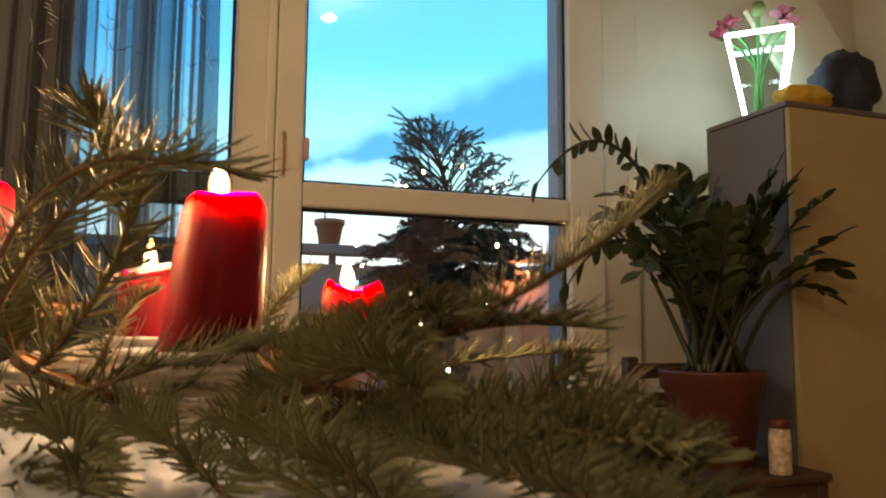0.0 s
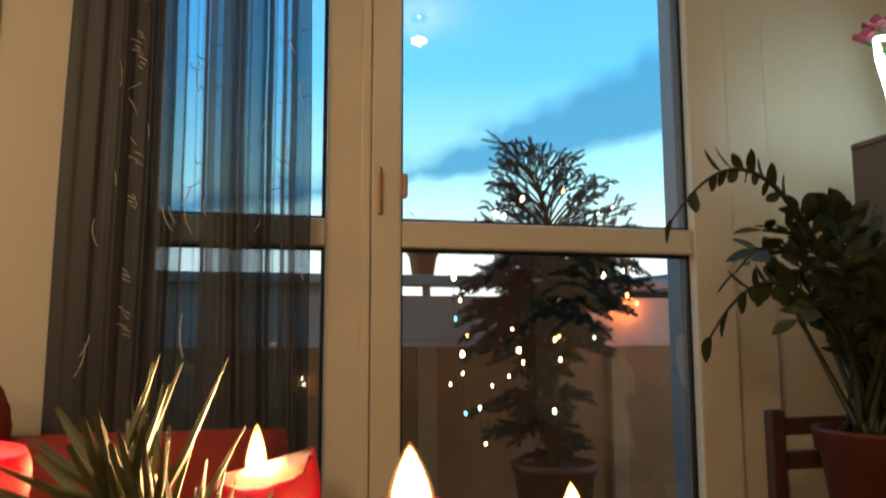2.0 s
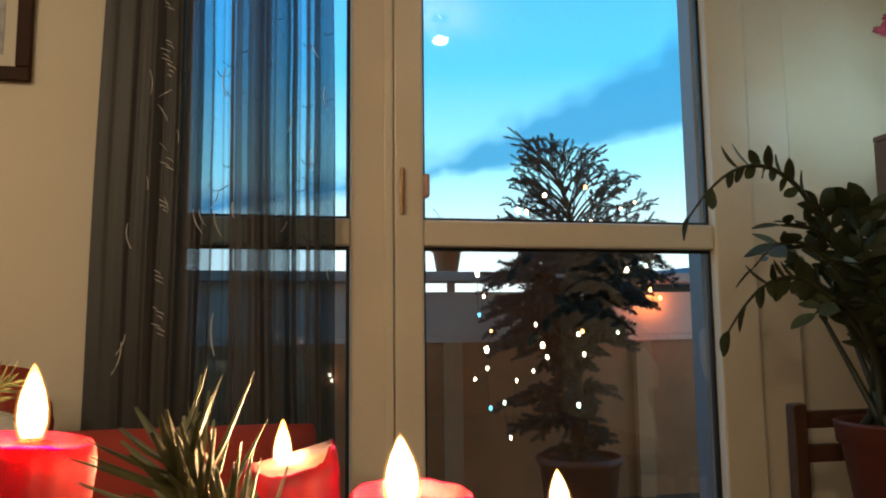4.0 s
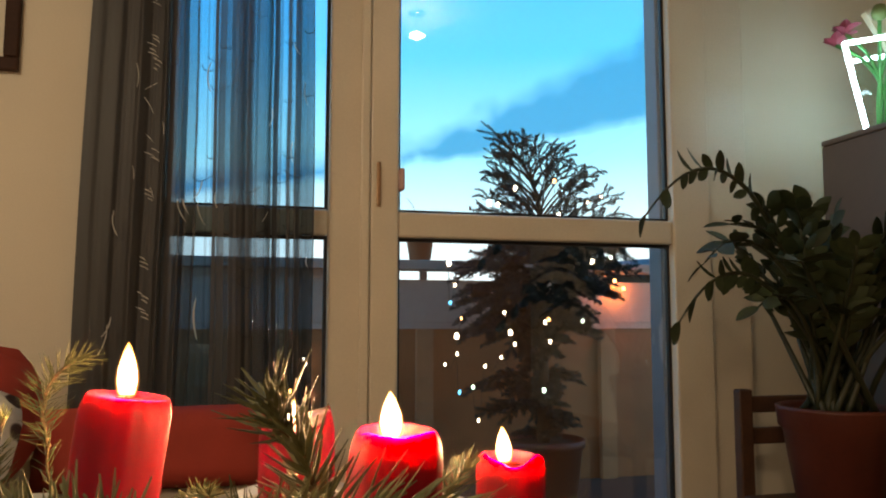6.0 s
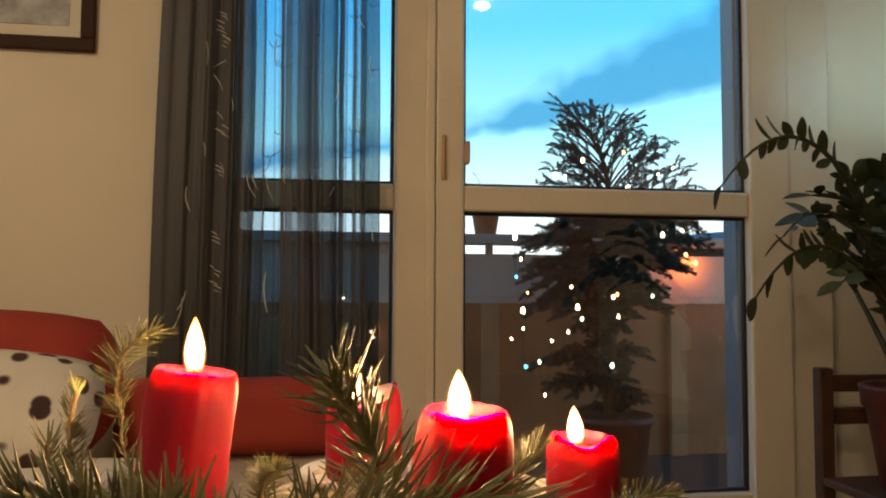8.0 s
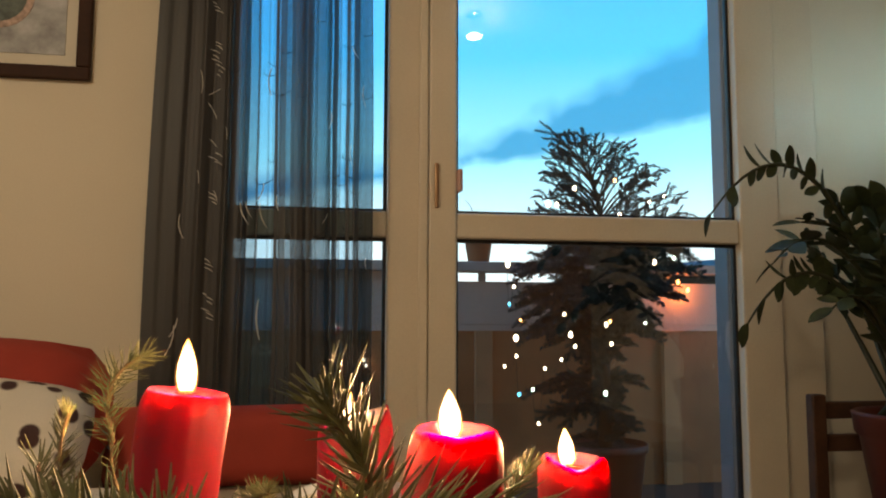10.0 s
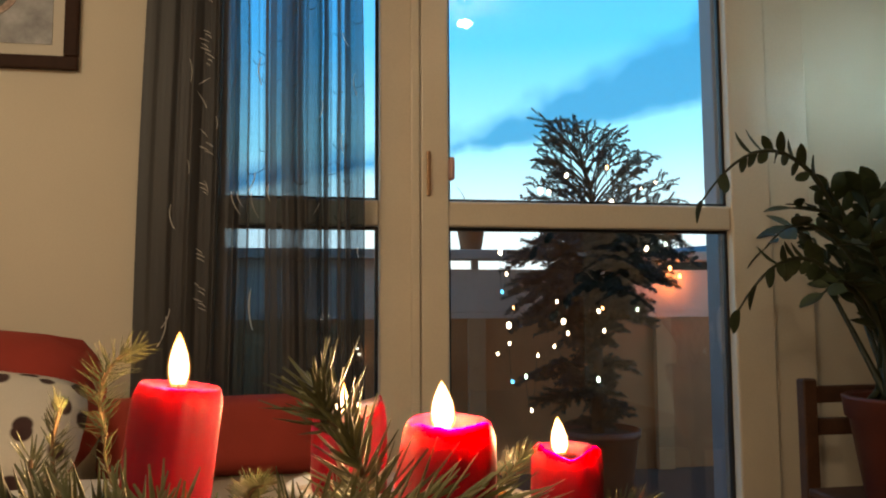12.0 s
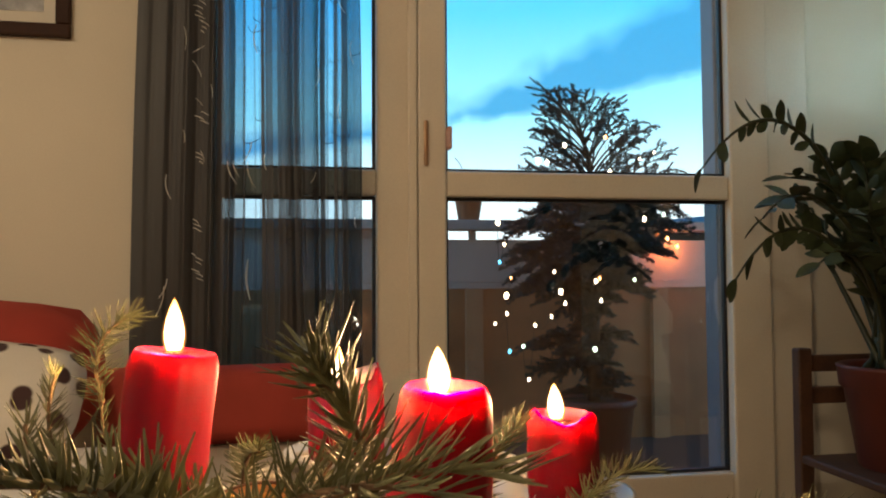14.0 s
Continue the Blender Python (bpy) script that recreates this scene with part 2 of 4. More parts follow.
def curtain_material():
    m = bpy.data.materials.new("sheer_grey_cloth")
    m.use_nodes = True
    t = m.node_tree
    b = t.nodes["Principled BSDF"]
    b.inputs["Roughness"].default_value = 0.55
    tc, sx, wv, ns = (t.nodes.new("ShaderNode" + n) for n in ("TexCoord", "SeparateXYZ", "TexWave", "TexNoise"))
    t.links.new(tc.outputs["UV"], sx.inputs[0])
    mp = t.nodes.new("ShaderNodeMapping")
    mp.inputs["Scale"].default_value = (15.0, 0.12, 1.0)
    t.links.new(tc.outputs["UV"], mp.inputs["Vector"])
    ns.inputs["Scale"].default_value, ns.inputs["Detail"].default_value = 1.0, 3.0
    t.links.new(mp.outputs[0], ns.inputs["Vector"])
    wv.inputs["Scale"].default_value = 180.0
    t.links.new(tc.outputs["UV"], wv.inputs["Vector"])
    b.inputs["Base Color"].default_value = (0.032, 0.030, 0.030, 1)
    mid = math_node(t, "MULTIPLY", math_node(t, "SUBTRACT", ns.outputs[0], 0.49), 7.0)
    dense = math_node(t, "ADD", math_node(t, "MULTIPLY", mid, -0.55), 0.70, clamp=True)
    left = math_node(t, "MULTIPLY", math_node(t, "SUBTRACT", 0.31, sx.outputs[0]), 12.0, clamp=True)
    sway = t.nodes.new("ShaderNodeTexNoise")
    sway.inputs["Scale"].default_value = 5.0
    t.links.new(tc.outputs["UV"], sway.inputs["Vector"])
    u = math_node(t, "ADD", sx.outputs[0], math_node(t, "MULTIPLY", math_node(t, "SUBTRACT", sway.outputs[0], 0.5), 0.018))
    # single layers of cloth between the bunched folds: middle, half width, openness
    thin = None
    for centre, half, share in ((0.334, 0.006, 0.35), (0.433, 0.018, 0.46), (0.497, 0.036, 0.86), (0.552, 0.004, 0.6), (0.600, 0.012, 0.22),
                                (0.754, 0.036, 0.20), (0.806, 0.003, 0.62), (0.853, 0.019, 0.84), (0.899, 0.009, 0.62), (0.966, 0.030, 0.27)):
        band = math_node(t, "MULTIPLY", math_node(t, "SUBTRACT", half + 0.003, math_node(t, "ABSOLUTE", math_node(t, "SUBTRACT", u, centre))), 170.0, clamp=True)
        band = math_node(t, "MULTIPLY", band, share)
        thin = band if thin is None else math_node(t, "MAXIMUM", thin, band)
    # fine standing creases, darker where cloth doubles
    mp2, crease = t.nodes.new("ShaderNodeMapping"), t.nodes.new("ShaderNodeTexNoise")
    mp2.inputs["Scale"].default_value = (34.0, 0.35, 1.0)
    t.links.new(tc.outputs["UV"], mp2.inputs["Vector"])
    crease.inputs["Scale"].default_value, crease.inputs["Detail"].default_value = 1.0, 2.0
    t.links.new(mp2.outputs[0], crease.inputs["Vector"])
    line = math_node(t, "MULTIPLY", math_node(t, "SUBTRACT", crease.outputs[0], 0.46), 6.0)
    thin = math_node(t, "MULTIPLY", thin, math_node(t, "SUBTRACT", 1.0, math_node(t, "MULTIPLY", math_node(t, "SUBTRACT", line, 0.45), 0.7, clamp=True)))
    folds = math_node(t, "ADD", math_node(t, "MULTIPLY", dense, 0.06), math_node(t, "ADD", math_node(t, "MULTIPLY", line, 0.06, clamp=True), 0.845), clamp=True)
    layered = math_node(t, "MULTIPLY", folds, math_node(t, "SUBTRACT", 1.0, thin))
    cover = math_node(t, "MAXIMUM", layered, math_node(t, "MULTIPLY", left, 0.93))
    cover = math_node(t, "ADD", cover, math_node(t, "MULTIPLY", wv.outputs[1], 0.04), clamp=True)
    tr, mx = t.nodes.new("ShaderNodeBsdfTransparent"), t.nodes.new("ShaderNodeMixShader")
    tr.inputs[0].default_value = (0.58, 0.72, 0.82, 1)
    t.links.new(cover, mx.inputs[0])
    t.links.new(tr.outputs[0], mx.inputs[1])
    t.links.new(b.outputs[0], mx.inputs[2])
    t.links.new(mx.outputs[0], t.nodes["Material Output"].inputs[0])
    return m


def spotted_material():
    """White cotton with large dark round flowers."""
    m = material("flower_print_cotton", (0.62, 0.58, 0.50), 0.9, vary=0.05, fine=300, bump=0.3)
    t = m.node_tree
    b = t.nodes["Principled BSDF"]
    old = b.inputs["Base Color"].links[0].from_socket
    tc, vo = t.nodes.new("ShaderNodeTexCoord"), t.nodes.new("ShaderNodeTexVoronoi")
    vo.inputs["Scale"].default_value = 13.5
    t.links.new(tc.outputs["Object"], vo.inputs["Vector"])
    spot = math_node(t, "MULTIPLY", math_node(t, "SUBTRACT", 0.40, vo.outputs["Distance"]), 14.0, clamp=True)
    t.links.new(mix_node(t, spot, old, (0.05, 0.022, 0.02)), b.inputs["Base Color"])
    return m


MAT_CURTAIN = curtain_material()
MAT_SPOTTED = spotted_material()


# ---- mesh helpers ----
def mesh_of(bm, name, mat, smooth=False):
    me = bpy.data.meshes.new(name)
    if isinstance(bm, tuple):
        me.from_pydata(bm[0], [], bm[1])
    else:
        bm.to_mesh(me)
        bm.free()
    me.materials.append(mat)
    if smooth:
        me.polygons.foreach_set("use_smooth", [True] * len(me.polygons))
    return me


def part(name, bm, mat, parent=None, label="", smooth=False, m=None):
    ob = new(name, bm if isinstance(bm, bpy.types.Mesh) else mesh_of(bm, name, mat, smooth))
    if parent:
        ob.parent = parent
    if m is not None:
        ob.matrix_local = m
    if label:
        ob["label"] = label
    return ob


def empty(name, place, label, category, group="", kind=""):
    ob = new(name)
    ob.empty_display_size = 0.05
    ob.matrix_world = pose(*place)
    return tagged(ob, label, category, group, kind)


def box(x0, x1, y0, y1, z0, z1, bevel=0.0, seg=2):
    bm = bmesh.new()
    bmesh.ops.create_cube(bm, size=1)
    bmesh.ops.scale(bm, vec=(x1 - x0, y1 - y0, z1 - z0), verts=bm.verts)
    bmesh.ops.translate(bm, vec=((x0 + x1) / 2, (y0 + y1) / 2, (z0 + z1) / 2), verts=bm.verts)
    if bevel:
        bmesh.ops.bevel(bm, geom=bm.edges[:], offset=bevel, segments=seg, profile=0.5, affect="EDGES")
    return bm


def lathe(profile, n=32, wobble=None):
    """Turned body from (radius, height) pairs."""
    verts, faces = [], []
    for k, (r, z) in enumerate(profile):
        for i in range(n):
            a = 2 * math.pi * i / n
            dr, dz = wobble(a, r, z, k) if wobble else (0, 0)
            verts.append(((r + dr) * math.cos(a), (r + dr) * math.sin(a), z + dz))
    for k in range(len(profile) - 1):
        for i in range(n):
            j = (i + 1) % n
            faces.append((k * n + i, k * n + j, (k + 1) * n + j, (k + 1) * n + i))
    if profile[0][0] > 1e-4:
        faces.append(tuple(range(n - 1, -1, -1)))
    if profile[-1][0] > 1e-4:
        faces.append(tuple((len(profile) - 1) * n + i for i in range(n)))
    return verts, faces


def tube(pts, radii, n=6):
    """Round rod along points."""
    verts, faces = [], []
    pts = [Vector(p) for p in pts]
    for k, p in enumerate(pts):
        d = (pts[min(k + 1, len(pts) - 1)] - pts[max(k - 1, 0)]).normalized()
        u = d.cross(Vector((0.3, 0.1, 1)) if abs(d.z) < 0.9 else Vector((1, 0, 0.1))).normalized()
        v = d.cross(u)
        r = radii[k] if isinstance(radii, (list, tuple)) else radii
        for i in range(n):
            a = 2 * math.pi * i / n
            verts.append(tuple(p + r * (math.cos(a) * u + math.sin(a) * v)))
    for k in range(len(pts) - 1):
        for i in range(n):
            j = (i + 1) % n
            faces.append((k * n + i, k * n + j, (k + 1) * n + j, (k + 1) * n + i))
    faces.append(tuple(range(n - 1, -1, -1)))
    faces.append(tuple((len(pts) - 1) * n + i for i in range(n)))
    return verts, faces


def join(*meshes):
    verts, faces = [], []
    for v, f in meshes:
        o = len(verts)
        verts.extend(v)
        faces.extend(tuple(i + o for i in q) for q in f)
    return verts, faces


def bend(a, b, c, n=10):
    """Points of a curve from a by way of b to c."""
    a, b, c = Vector(a), Vector(b), Vector(c)
    q = 2 * b - (a + c) / 2
    return [(1 - t) ** 2 * a + 2 * t * (1 - t) * q + t * t * c for t in (i / (n - 1) for i in range(n))]


def cushion(w, d, h, soft=0.0, power=2.6):
    """Stuffed cushion with pinched corners, standing on z = 0, thin along y."""
    bm = bmesh.new()
    bmesh.ops.create_cube(bm, size=2)
    bmesh.ops.subdivide_edges(bm, edges=bm.edges[:], cuts=7, use_grid_fill=True)
    for v in bm.verts:
        x, y, z = v.co
        rim = (1 - abs(x) ** power) * (1 - abs(z) ** power)
        thick = 0.10 + 0.9 * max(rim, 0) ** 0.45
        pinch = 1 - 0.07 * (1 - abs(x * z))
        puck = 0.02 * noise.noise(Vector((x * 3, y * 3, z * 3)))
        rx, rz = math.sqrt(1 - soft * z * z / 2), math.sqrt(1 - soft * x * x / 2)
        v.co = (x * rx * w / 2 * (pinch + puck), y * thick * d / 2, (z * rz * pinch + 1) * h / 2)
    return bm


# ---- room shell ----
YW = 2.95
shell = [
    ("floor", (-2.2, 3.0, -2.8, 3.15, -0.12, 0.0), MAT_FLOOR, "warm oak floor of the living room", "floor"),
    ("ceiling", (-2.2, 3.0, -2.8, 3.15, 2.5, 2.62), MAT_CEIL, "plain white painted ceiling", "ceiling"),
    ("wall_west", (-2.35, -2.2, -2.8, 3.15, 0.0, 2.5), MAT_WALL, "cream painted side wall", "wall"),
    ("wall_east", (3.0, 3.15, -2.8, 3.15, 0.0, 2.5), MAT_WALL, "cream painted side wall", "wall"),
    ("wall_south", (-2.2, 3.0, -2.95, -2.8, 0.0, 2.5), MAT_WALL_BACK, "unseen wall across from the window, brown for its reflection in the panes", "wall"),
    ("wall_north_left", (-2.2, -0.50, YW, 3.15, 0.0, 2.5), MAT_WALL, "cream painted wall beside the terrace door", "wall"),
    ("wall_north_right", (1.77, 3.0, YW, 3.15, 0.0, 2.5), MAT_WALL, "cream painted wall beside the terrace door", "wall"),
    ("wall_north_lintel", (-0.50, 1.77, YW, 3.15, 2.42, 2.5), MAT_WALL, "cream painted strip of wall over the terrace door", "wall"),
]
for name, b, mat, label, cat in shell:
    tagged(part(name, box(*b), mat), label, cat, kind="structure")

# ---- terrace door with two leaves ----
door = empty("door_1", (0.6, YW, 0.0), "cream double terrace door with glazed leaves and a glazing bar", "door", kind="structure")
XA, XB, XC, XD = -0.33, 0.18, 0.415, 1.445
ZA, ZB, ZC, ZD = 0.235, 1.200, 1.287, 2.33


def door_part(name, b, mat, label="", bevel=0.006, parent=door):
    return part(name, box(*b, bevel), mat, parent, label, m=pose(-0.6, -YW, 0) if parent is door else None)


door_part("outer_frame", (-0.50, XA - 0.09, 2.925, 3.02, 0.0, 2.42), MAT_FRAME)
door_part("outer_frame", (XD + 0.155, 1.77, 2.925, 3.02, 0.0, 2.42), MAT_FRAME)
door_part("outer_frame", (XA - 0.09, XD + 0.155, 2.925, 3.02, ZD + 0.05, 2.42), MAT_FRAME)
door_part("threshold", (XA - 0.09, XD + 0.155, 2.93, 3.02, 0.0, 0.06), MAT_FRAME)
for left, (g0, g1), (s0, s1) in ((True, (XA, XB), (XA - 0.09, 0.314)), (False, (XC, XD), (0.318, XD + 0.155))):
    for z0, z1, nm in ((ZB, ZC, "glazing_bar"), (0.065, ZA, "bottom_rail"), (ZD, ZD + 0.046, "top_rail")):
        door_part(nm, (g0, g1, 2.918, 2.985, z0, z1), MAT_FRAME, bevel=0.008)
    door_part("stile", (s0, g0, 2.915 if left else 2.908, 2.985, 0.065, ZD + 0.046), MAT_FRAME, bevel=0.008)
    door_part("stile", (g1, s1, 2.915 if left else 2.908, 2.985, 0.065, ZD + 0.046), MAT_FRAME, bevel=0.008)
    for z0, z1 in ((ZA, ZB), (ZC, ZD)):
        k = 0.011
        for b in ((g0, g0 + k, z0, z1), (g1 - k, g1, z0, z1), (g0 + k, g1 - k, z0, z0 + k), (g0 + k, g1 - k, z1 - k, z1)):
            door_part("gasket", (b[0], b[1], 2.948, 2.966, b[2], b[3]), MAT_GASKET, bevel=0.0)
        pane = door_part("pane", (g0 + 0.004, g1 - 0.004, 2.955, 2.960, z0 + 0.004, z1 - 0.004), MAT_GLASS, bevel=0.0)
        pane.visible_shadow = False
door_part("astragal", (0.285, 0.316, 2.900, 2.914, 0.07, ZD + 0.04), MAT_FRAME, bevel=0.006)
door_part("lock_plate", (0.338, 0.352, 2.896, 2.908, 1.30, 1.452), MAT_BRASS, "narrow aged brass lock plate", bevel=0.004)
door_part("handle", (0.410, 0.428, 2.862, 2.905, 1.352, 1.428), MAT_KNOB, "small pinkish door handle", bevel=0.007)

# roller shutter and its guide rails outside the glass
shutter = empty("roller_shutter", (0.6, 3.10, 2.27), "dark grey roller shutter let down a little outside the door", "shutter")
for k in range(6):
    z = 2.285 + 0.042 * k
    part("slat", box(-0.42, 1.50, 3.085, 3.10, z, z + 0.040, 0.005), MAT_SHUTTER, shutter, m=pose(-0.6, -3.10, -2.27))
for x in (-0.48, 1.462):
    part("guide_rail", box(x, x + 0.06, 3.04, 3.13, 0.02, 2.56, 0.004), MAT_ALU, shutter, m=pose(-0.6, -3.10, -2.27))

# ---- curtain ----
def curtain():
    thing = empty("curtain", (-0.21, 2.84, 0.03), "dark grey sheer curtain with silver embroidery, drawn to one side", "curtain")
    nx, nz, w, h = 240, 26, 0.70, 2.40
    rnd = random.Random(5)
    ph = [rnd.uniform(0, 6.28) for _ in range(6)]
    verts, faces, uv = [], [], []
    for k in range(nz + 1):
        v = k / nz
        for i in range(nx + 1):
            u = i / nx
            narrow = 0.93 + 0.07 * (1 - v)
            warp = u + 0.045 * math.sin(7.3 * u + ph[0]) + 0.020 * math.sin(19.0 * u + ph[1])
            amp = (0.0028 + 0.011 * u) * (1.0 + 0.5 * math.sin(11 * u + ph[4]))
            fold = math.sin(2 * math.pi * 9 * warp + 0.5 * math.sin(4 * v + ph[2]))
            fold += 0.40 * math.sin(2 * math.pi * 19 * warp + ph[3] + 0.8 * v) + 0.15 * math.sin(2 * math.pi * 37 * u + ph[5])
            sway = 0.008 * math.sin(7 * v + 9 * u)
            edge = (1 - v) * -0.035 * (1 - u) ** 4
            verts.append((-0.345 + w * u * narrow + w * (1 - narrow) * 0.35 + sway * (1 - v) + edge, amp * fold, h * v))
            uv.append((u, v))
    for k in range(nz):
        for i in range(nx):
            a = k * (nx + 1) + i
            faces.append((a, a + 1, a + nx + 2, a + nx + 1))
    me = mesh_of((verts, faces), "cloth", MAT_CURTAIN, True)
    lay = me.uv_layers.new(name="UVMap")
    for lp in me.loops:
        lay.data[lp.index].uv = uv[lp.vertex_index]
    part("cloth", me, MAT_CURTAIN, thing)
    # silver stitches: rows of short strokes, ticks and long hooks, each x, z, length, lean
    def stroke(x, z, L, lean, r, label, curl=0.25):
        x, z, L, r = x + 0.21, z - 0.03, L * 0.82, r * 0.72
        pts = bend((x - lean * L / 2, -0.040, z + L / 2), (x + curl * L * 0.5, -0.043, z), (x + lean * L / 2, -0.040, z - L / 2), 8)
        part("embroidery", tube(pts, [r * (0.45 + 0.55 * math.sin(math.pi * (i + 0.7) / 8.4)) for i in range(8)], 5), MAT_SILVER, thing, label)
    for x, z in ((-0.361, 1.771), (-0.361, 1.727), (-0.360, 1.694), (-0.359, 1.417), (-0.356, 1.293), (-0.365, 1.089), (-0.369, 0.988), (-0.371, 0.94), (-0.38, 2.02), (-0.37, 1.90)):
        for k in range(3):
            stroke(x + rnd.uniform(-0.010, 0.010), z + 0.013 * (k - 1), rnd.uniform(0.010, 0.017), rnd.uniform(1.2, 2.6), 0.0022, "short silver embroidered stitch", 0.5)
    for x, z, L, lean in ((-0.368, 1.628, 0.028, -1.5), (-0.373, 1.568, 0.060, 0.55), (-0.367, 1.466, 0.030, 0.9), (-0.356, 1.30, 0.045, 0.3),
                          (-0.41, 1.659, 0.09, 0.05), (-0.41, 1.36, 0.05, 0.1), (-0.33, 1.50, 0.05, 0.1)):
        stroke(x, z, L, lean, 0.0017, "silver embroidered tick", 0.15)
    for x, z, L, lean in ((-0.452, 1.206, 0.09, 0.15), (-0.268, 1.251, 0.085, 0.4), (-0.255, 1.262, 0.06, 0.4), (-0.210, 1.245, 0.095, 0.3), (-0.222, 1.318, 0.07, -0.35),
                          (-0.476, 0.862, 0.11, -0.25), (-0.466, 0.90, 0.07, -0.4), (-0.196, 1.669, 0.11, 0.02), (-0.168, 1.286, 0.06, 0.1),
                          (0.058, 1.446, 0.08, 0.05), (0.064, 1.783, 0.05, 0.5), (0.097, 1.638, 0.09, 0.1), (-0.013, 1.555, 0.07, -0.1), (0.107, 1.10, 0.04, 0.1), (-0.024, 1.24, 0.04, -0.5)):
        stroke(x, z, L, lean, 0.0019 if x > -0.15 else 0.0026, "curved silver embroidered hook", -0.2 if lean > 0 else 0.2)
    stroke(-0.216, 0.925, 0.15, 0.05, 0.0042, "long silver embroidered hook", -0.12)
    # stitches on the sheer part, coloured dark as they look against the light
    for k in range(44):
        u, v = rnd.uniform(0.34, 0.97), rnd.uniform(0.33, 0.95)
        x, L, sgn = -0.345 + w * u * 0.97, rnd.uniform(0.03, 0.085), rnd.choice((-1, 1))
        part("embroidery", tube(bend((x, -0.040, h * v), (x + sgn * L * 0.25, -0.041, h * v - L * 0.25), (x + sgn * L * 0.75, -0.040, h * v + L * 0.02), 7), 0.0012, 4),
             MAT_BACKLIT_THREAD, thing, "stitched branch, coloured dark as if backlit")
    part("curtain_rod", tube([(-0.42, 0.0, 2.41), (1.95, 0.0, 2.41)], 0.011, 12), MAT_CHROME, thing, "slim metal curtain rod")
    return thing


curtain()

# ---- picture on the wall ----
pic = empty("framed_picture", (-1.06, YW, 1.95), "grey-blue print in a cream mat and dark wooden frame", "picture")
for b in ((-0.284, 0.284, -0.265, -0.222), (-0.284, 0.284, 0.222, 0.265), (-0.284, -0.241, -0.222, 0.222), (0.241, 0.284, -0.222, 0.222)):
    part("frame_bar", box(b[0], b[1], -0.026, -0.002, b[2], b[3], 0.005), MAT_DARKWOOD, pic)
part("mat", box(-0.241, 0.241, -0.014, -0.006, -0.222, 0.222), MAT_MAT, pic)
part("print", box(-0.205, 0.205, -0.017, -0.013, -0.185, 0.185), MAT_PRINT, pic, "pale grey-blue landscape print")

part("motif", lathe([(0.086, 0.0), (0.107, 0.0), (0.107, 0.002), (0.086, 0.002), (0.086, 0.0)], 40), MAT_PINKRING, pic, "pinkish printed ring", m=pose(0.0, -0.0172, 0.0, 90, 0, 0))
part("motif", lathe([(0.086, 0.0), (0.086, 0.001), (0.0, 0.0012)], 40), MAT_TEAL, pic, "dark teal printed disc", m=pose(0.0, -0.0172, 0.0, 90, 0, 0))

# ---- sofa, cushions, throw ----
sofa = empty("sofa", (-0.85, 2.35, 0.0), "low beige fabric sofa beside the terrace door", "sofa")
part("base", box(-0.95, 0.95, -0.55, 0.42, 0.05, 0.30, 0.03), MAT_SOFA, sofa)
part("seat", box(-0.95, 0.93, -0.57, 0.40, 0.30, 0.46, 0.05, 4), MAT_SOFA, sofa)
for x in (-0.85, 0.85):
    for y in (-0.45, 0.33):
        part("leg", box(x - 0.03, x + 0.03, y - 0.03, y + 0.03, 0.0, 0.06, 0.004), MAT_WOOD, sofa)


def place_cushion(name, w, d, h, m, mat, label, power=2.6, soft=0.3):
    ob = part(name, cushion(w, d, h, soft, power), mat, smooth=True)
    ob.matrix_world = m
    return tagged(ob, label, "cushion")


place_cushion("back_cushion", 0.95, 0.24, 0.44, pose(-1.03, 2.58, 0.455, -10, 0, 4), MAT_RED, "large dark red fabric back cushion on the sofa", 4, 0.75)
place_cushion("bolster", 0.72, 0.18, 0.235, pose(-0.27, 2.66, 0.455, -6, 0, 0), MAT_RED, "long dark red bolster on the sofa", 5)
place_cushion("pillow", 0.42, 0.17, 0.34, pose(-0.80, 2.36, 0.50, -36, 8, 6), MAT_SPOTTED, "white pillow printed with dark round flowers", 2.2, 0.7)
throw = part("throw", box(-0.30, 0.30, -0.25, 0.25, 0.0, 0.05, 0.02, 3), MAT_THROW)
throw.matrix_world = pose(-0.80, 2.24, 0.46, 0, 0, -4)
tagged(throw, "white folded throw lying on the sofa seat", "blanket")

# ---- low chair, pot and plant ----
PX, PY = 1.655, 2.395
stand = empty("low_chair", (PX, PY, 0.0), "low brown wooden chair holding a potted plant", "chair")
for x in (-0.160, 0.215):
    part("back_post", box(x - 0.024, x + 0.024, 0.190, 0.228, 0.0, 0.70, 0.006), MAT_WOOD, stand)
    part("front_leg", box(x - 0.020, x + 0.020, -0.232, -0.192, 0.0, 0.343, 0.005), MAT_WOOD, stand)
for z in (0.655, 0.555):
    part("back_rail", box(-0.136, 0.191, 0.200, 0.222, z - 0.03, z + 0.022, 0.005), MAT_WOOD, stand)
part("seat", box(-0.186, 0.241, -0.245, 0.186, 0.345, 0.372, 0.007), MAT_WOOD, stand)
part("apron", box(-0.14, 0.195, -0.225, -0.205, 0.285, 0.343, 0.003), MAT_WOOD, stand)

pot = empty("plant_pot", (PX, PY - 0.01, 0.372), "wide red-brown glazed pot on the low wooden chair", "pot")
part("body", lathe([(0.11, 0.0), (0.115, 0.006), (0.148, 0.225), (0.160, 0.235), (0.165, 0.285), (0.168, 0.292), (0.158, 0.297), (0.148, 0.286), (0.141, 0.25)], 40), MAT_TERRA, pot, smooth=True)
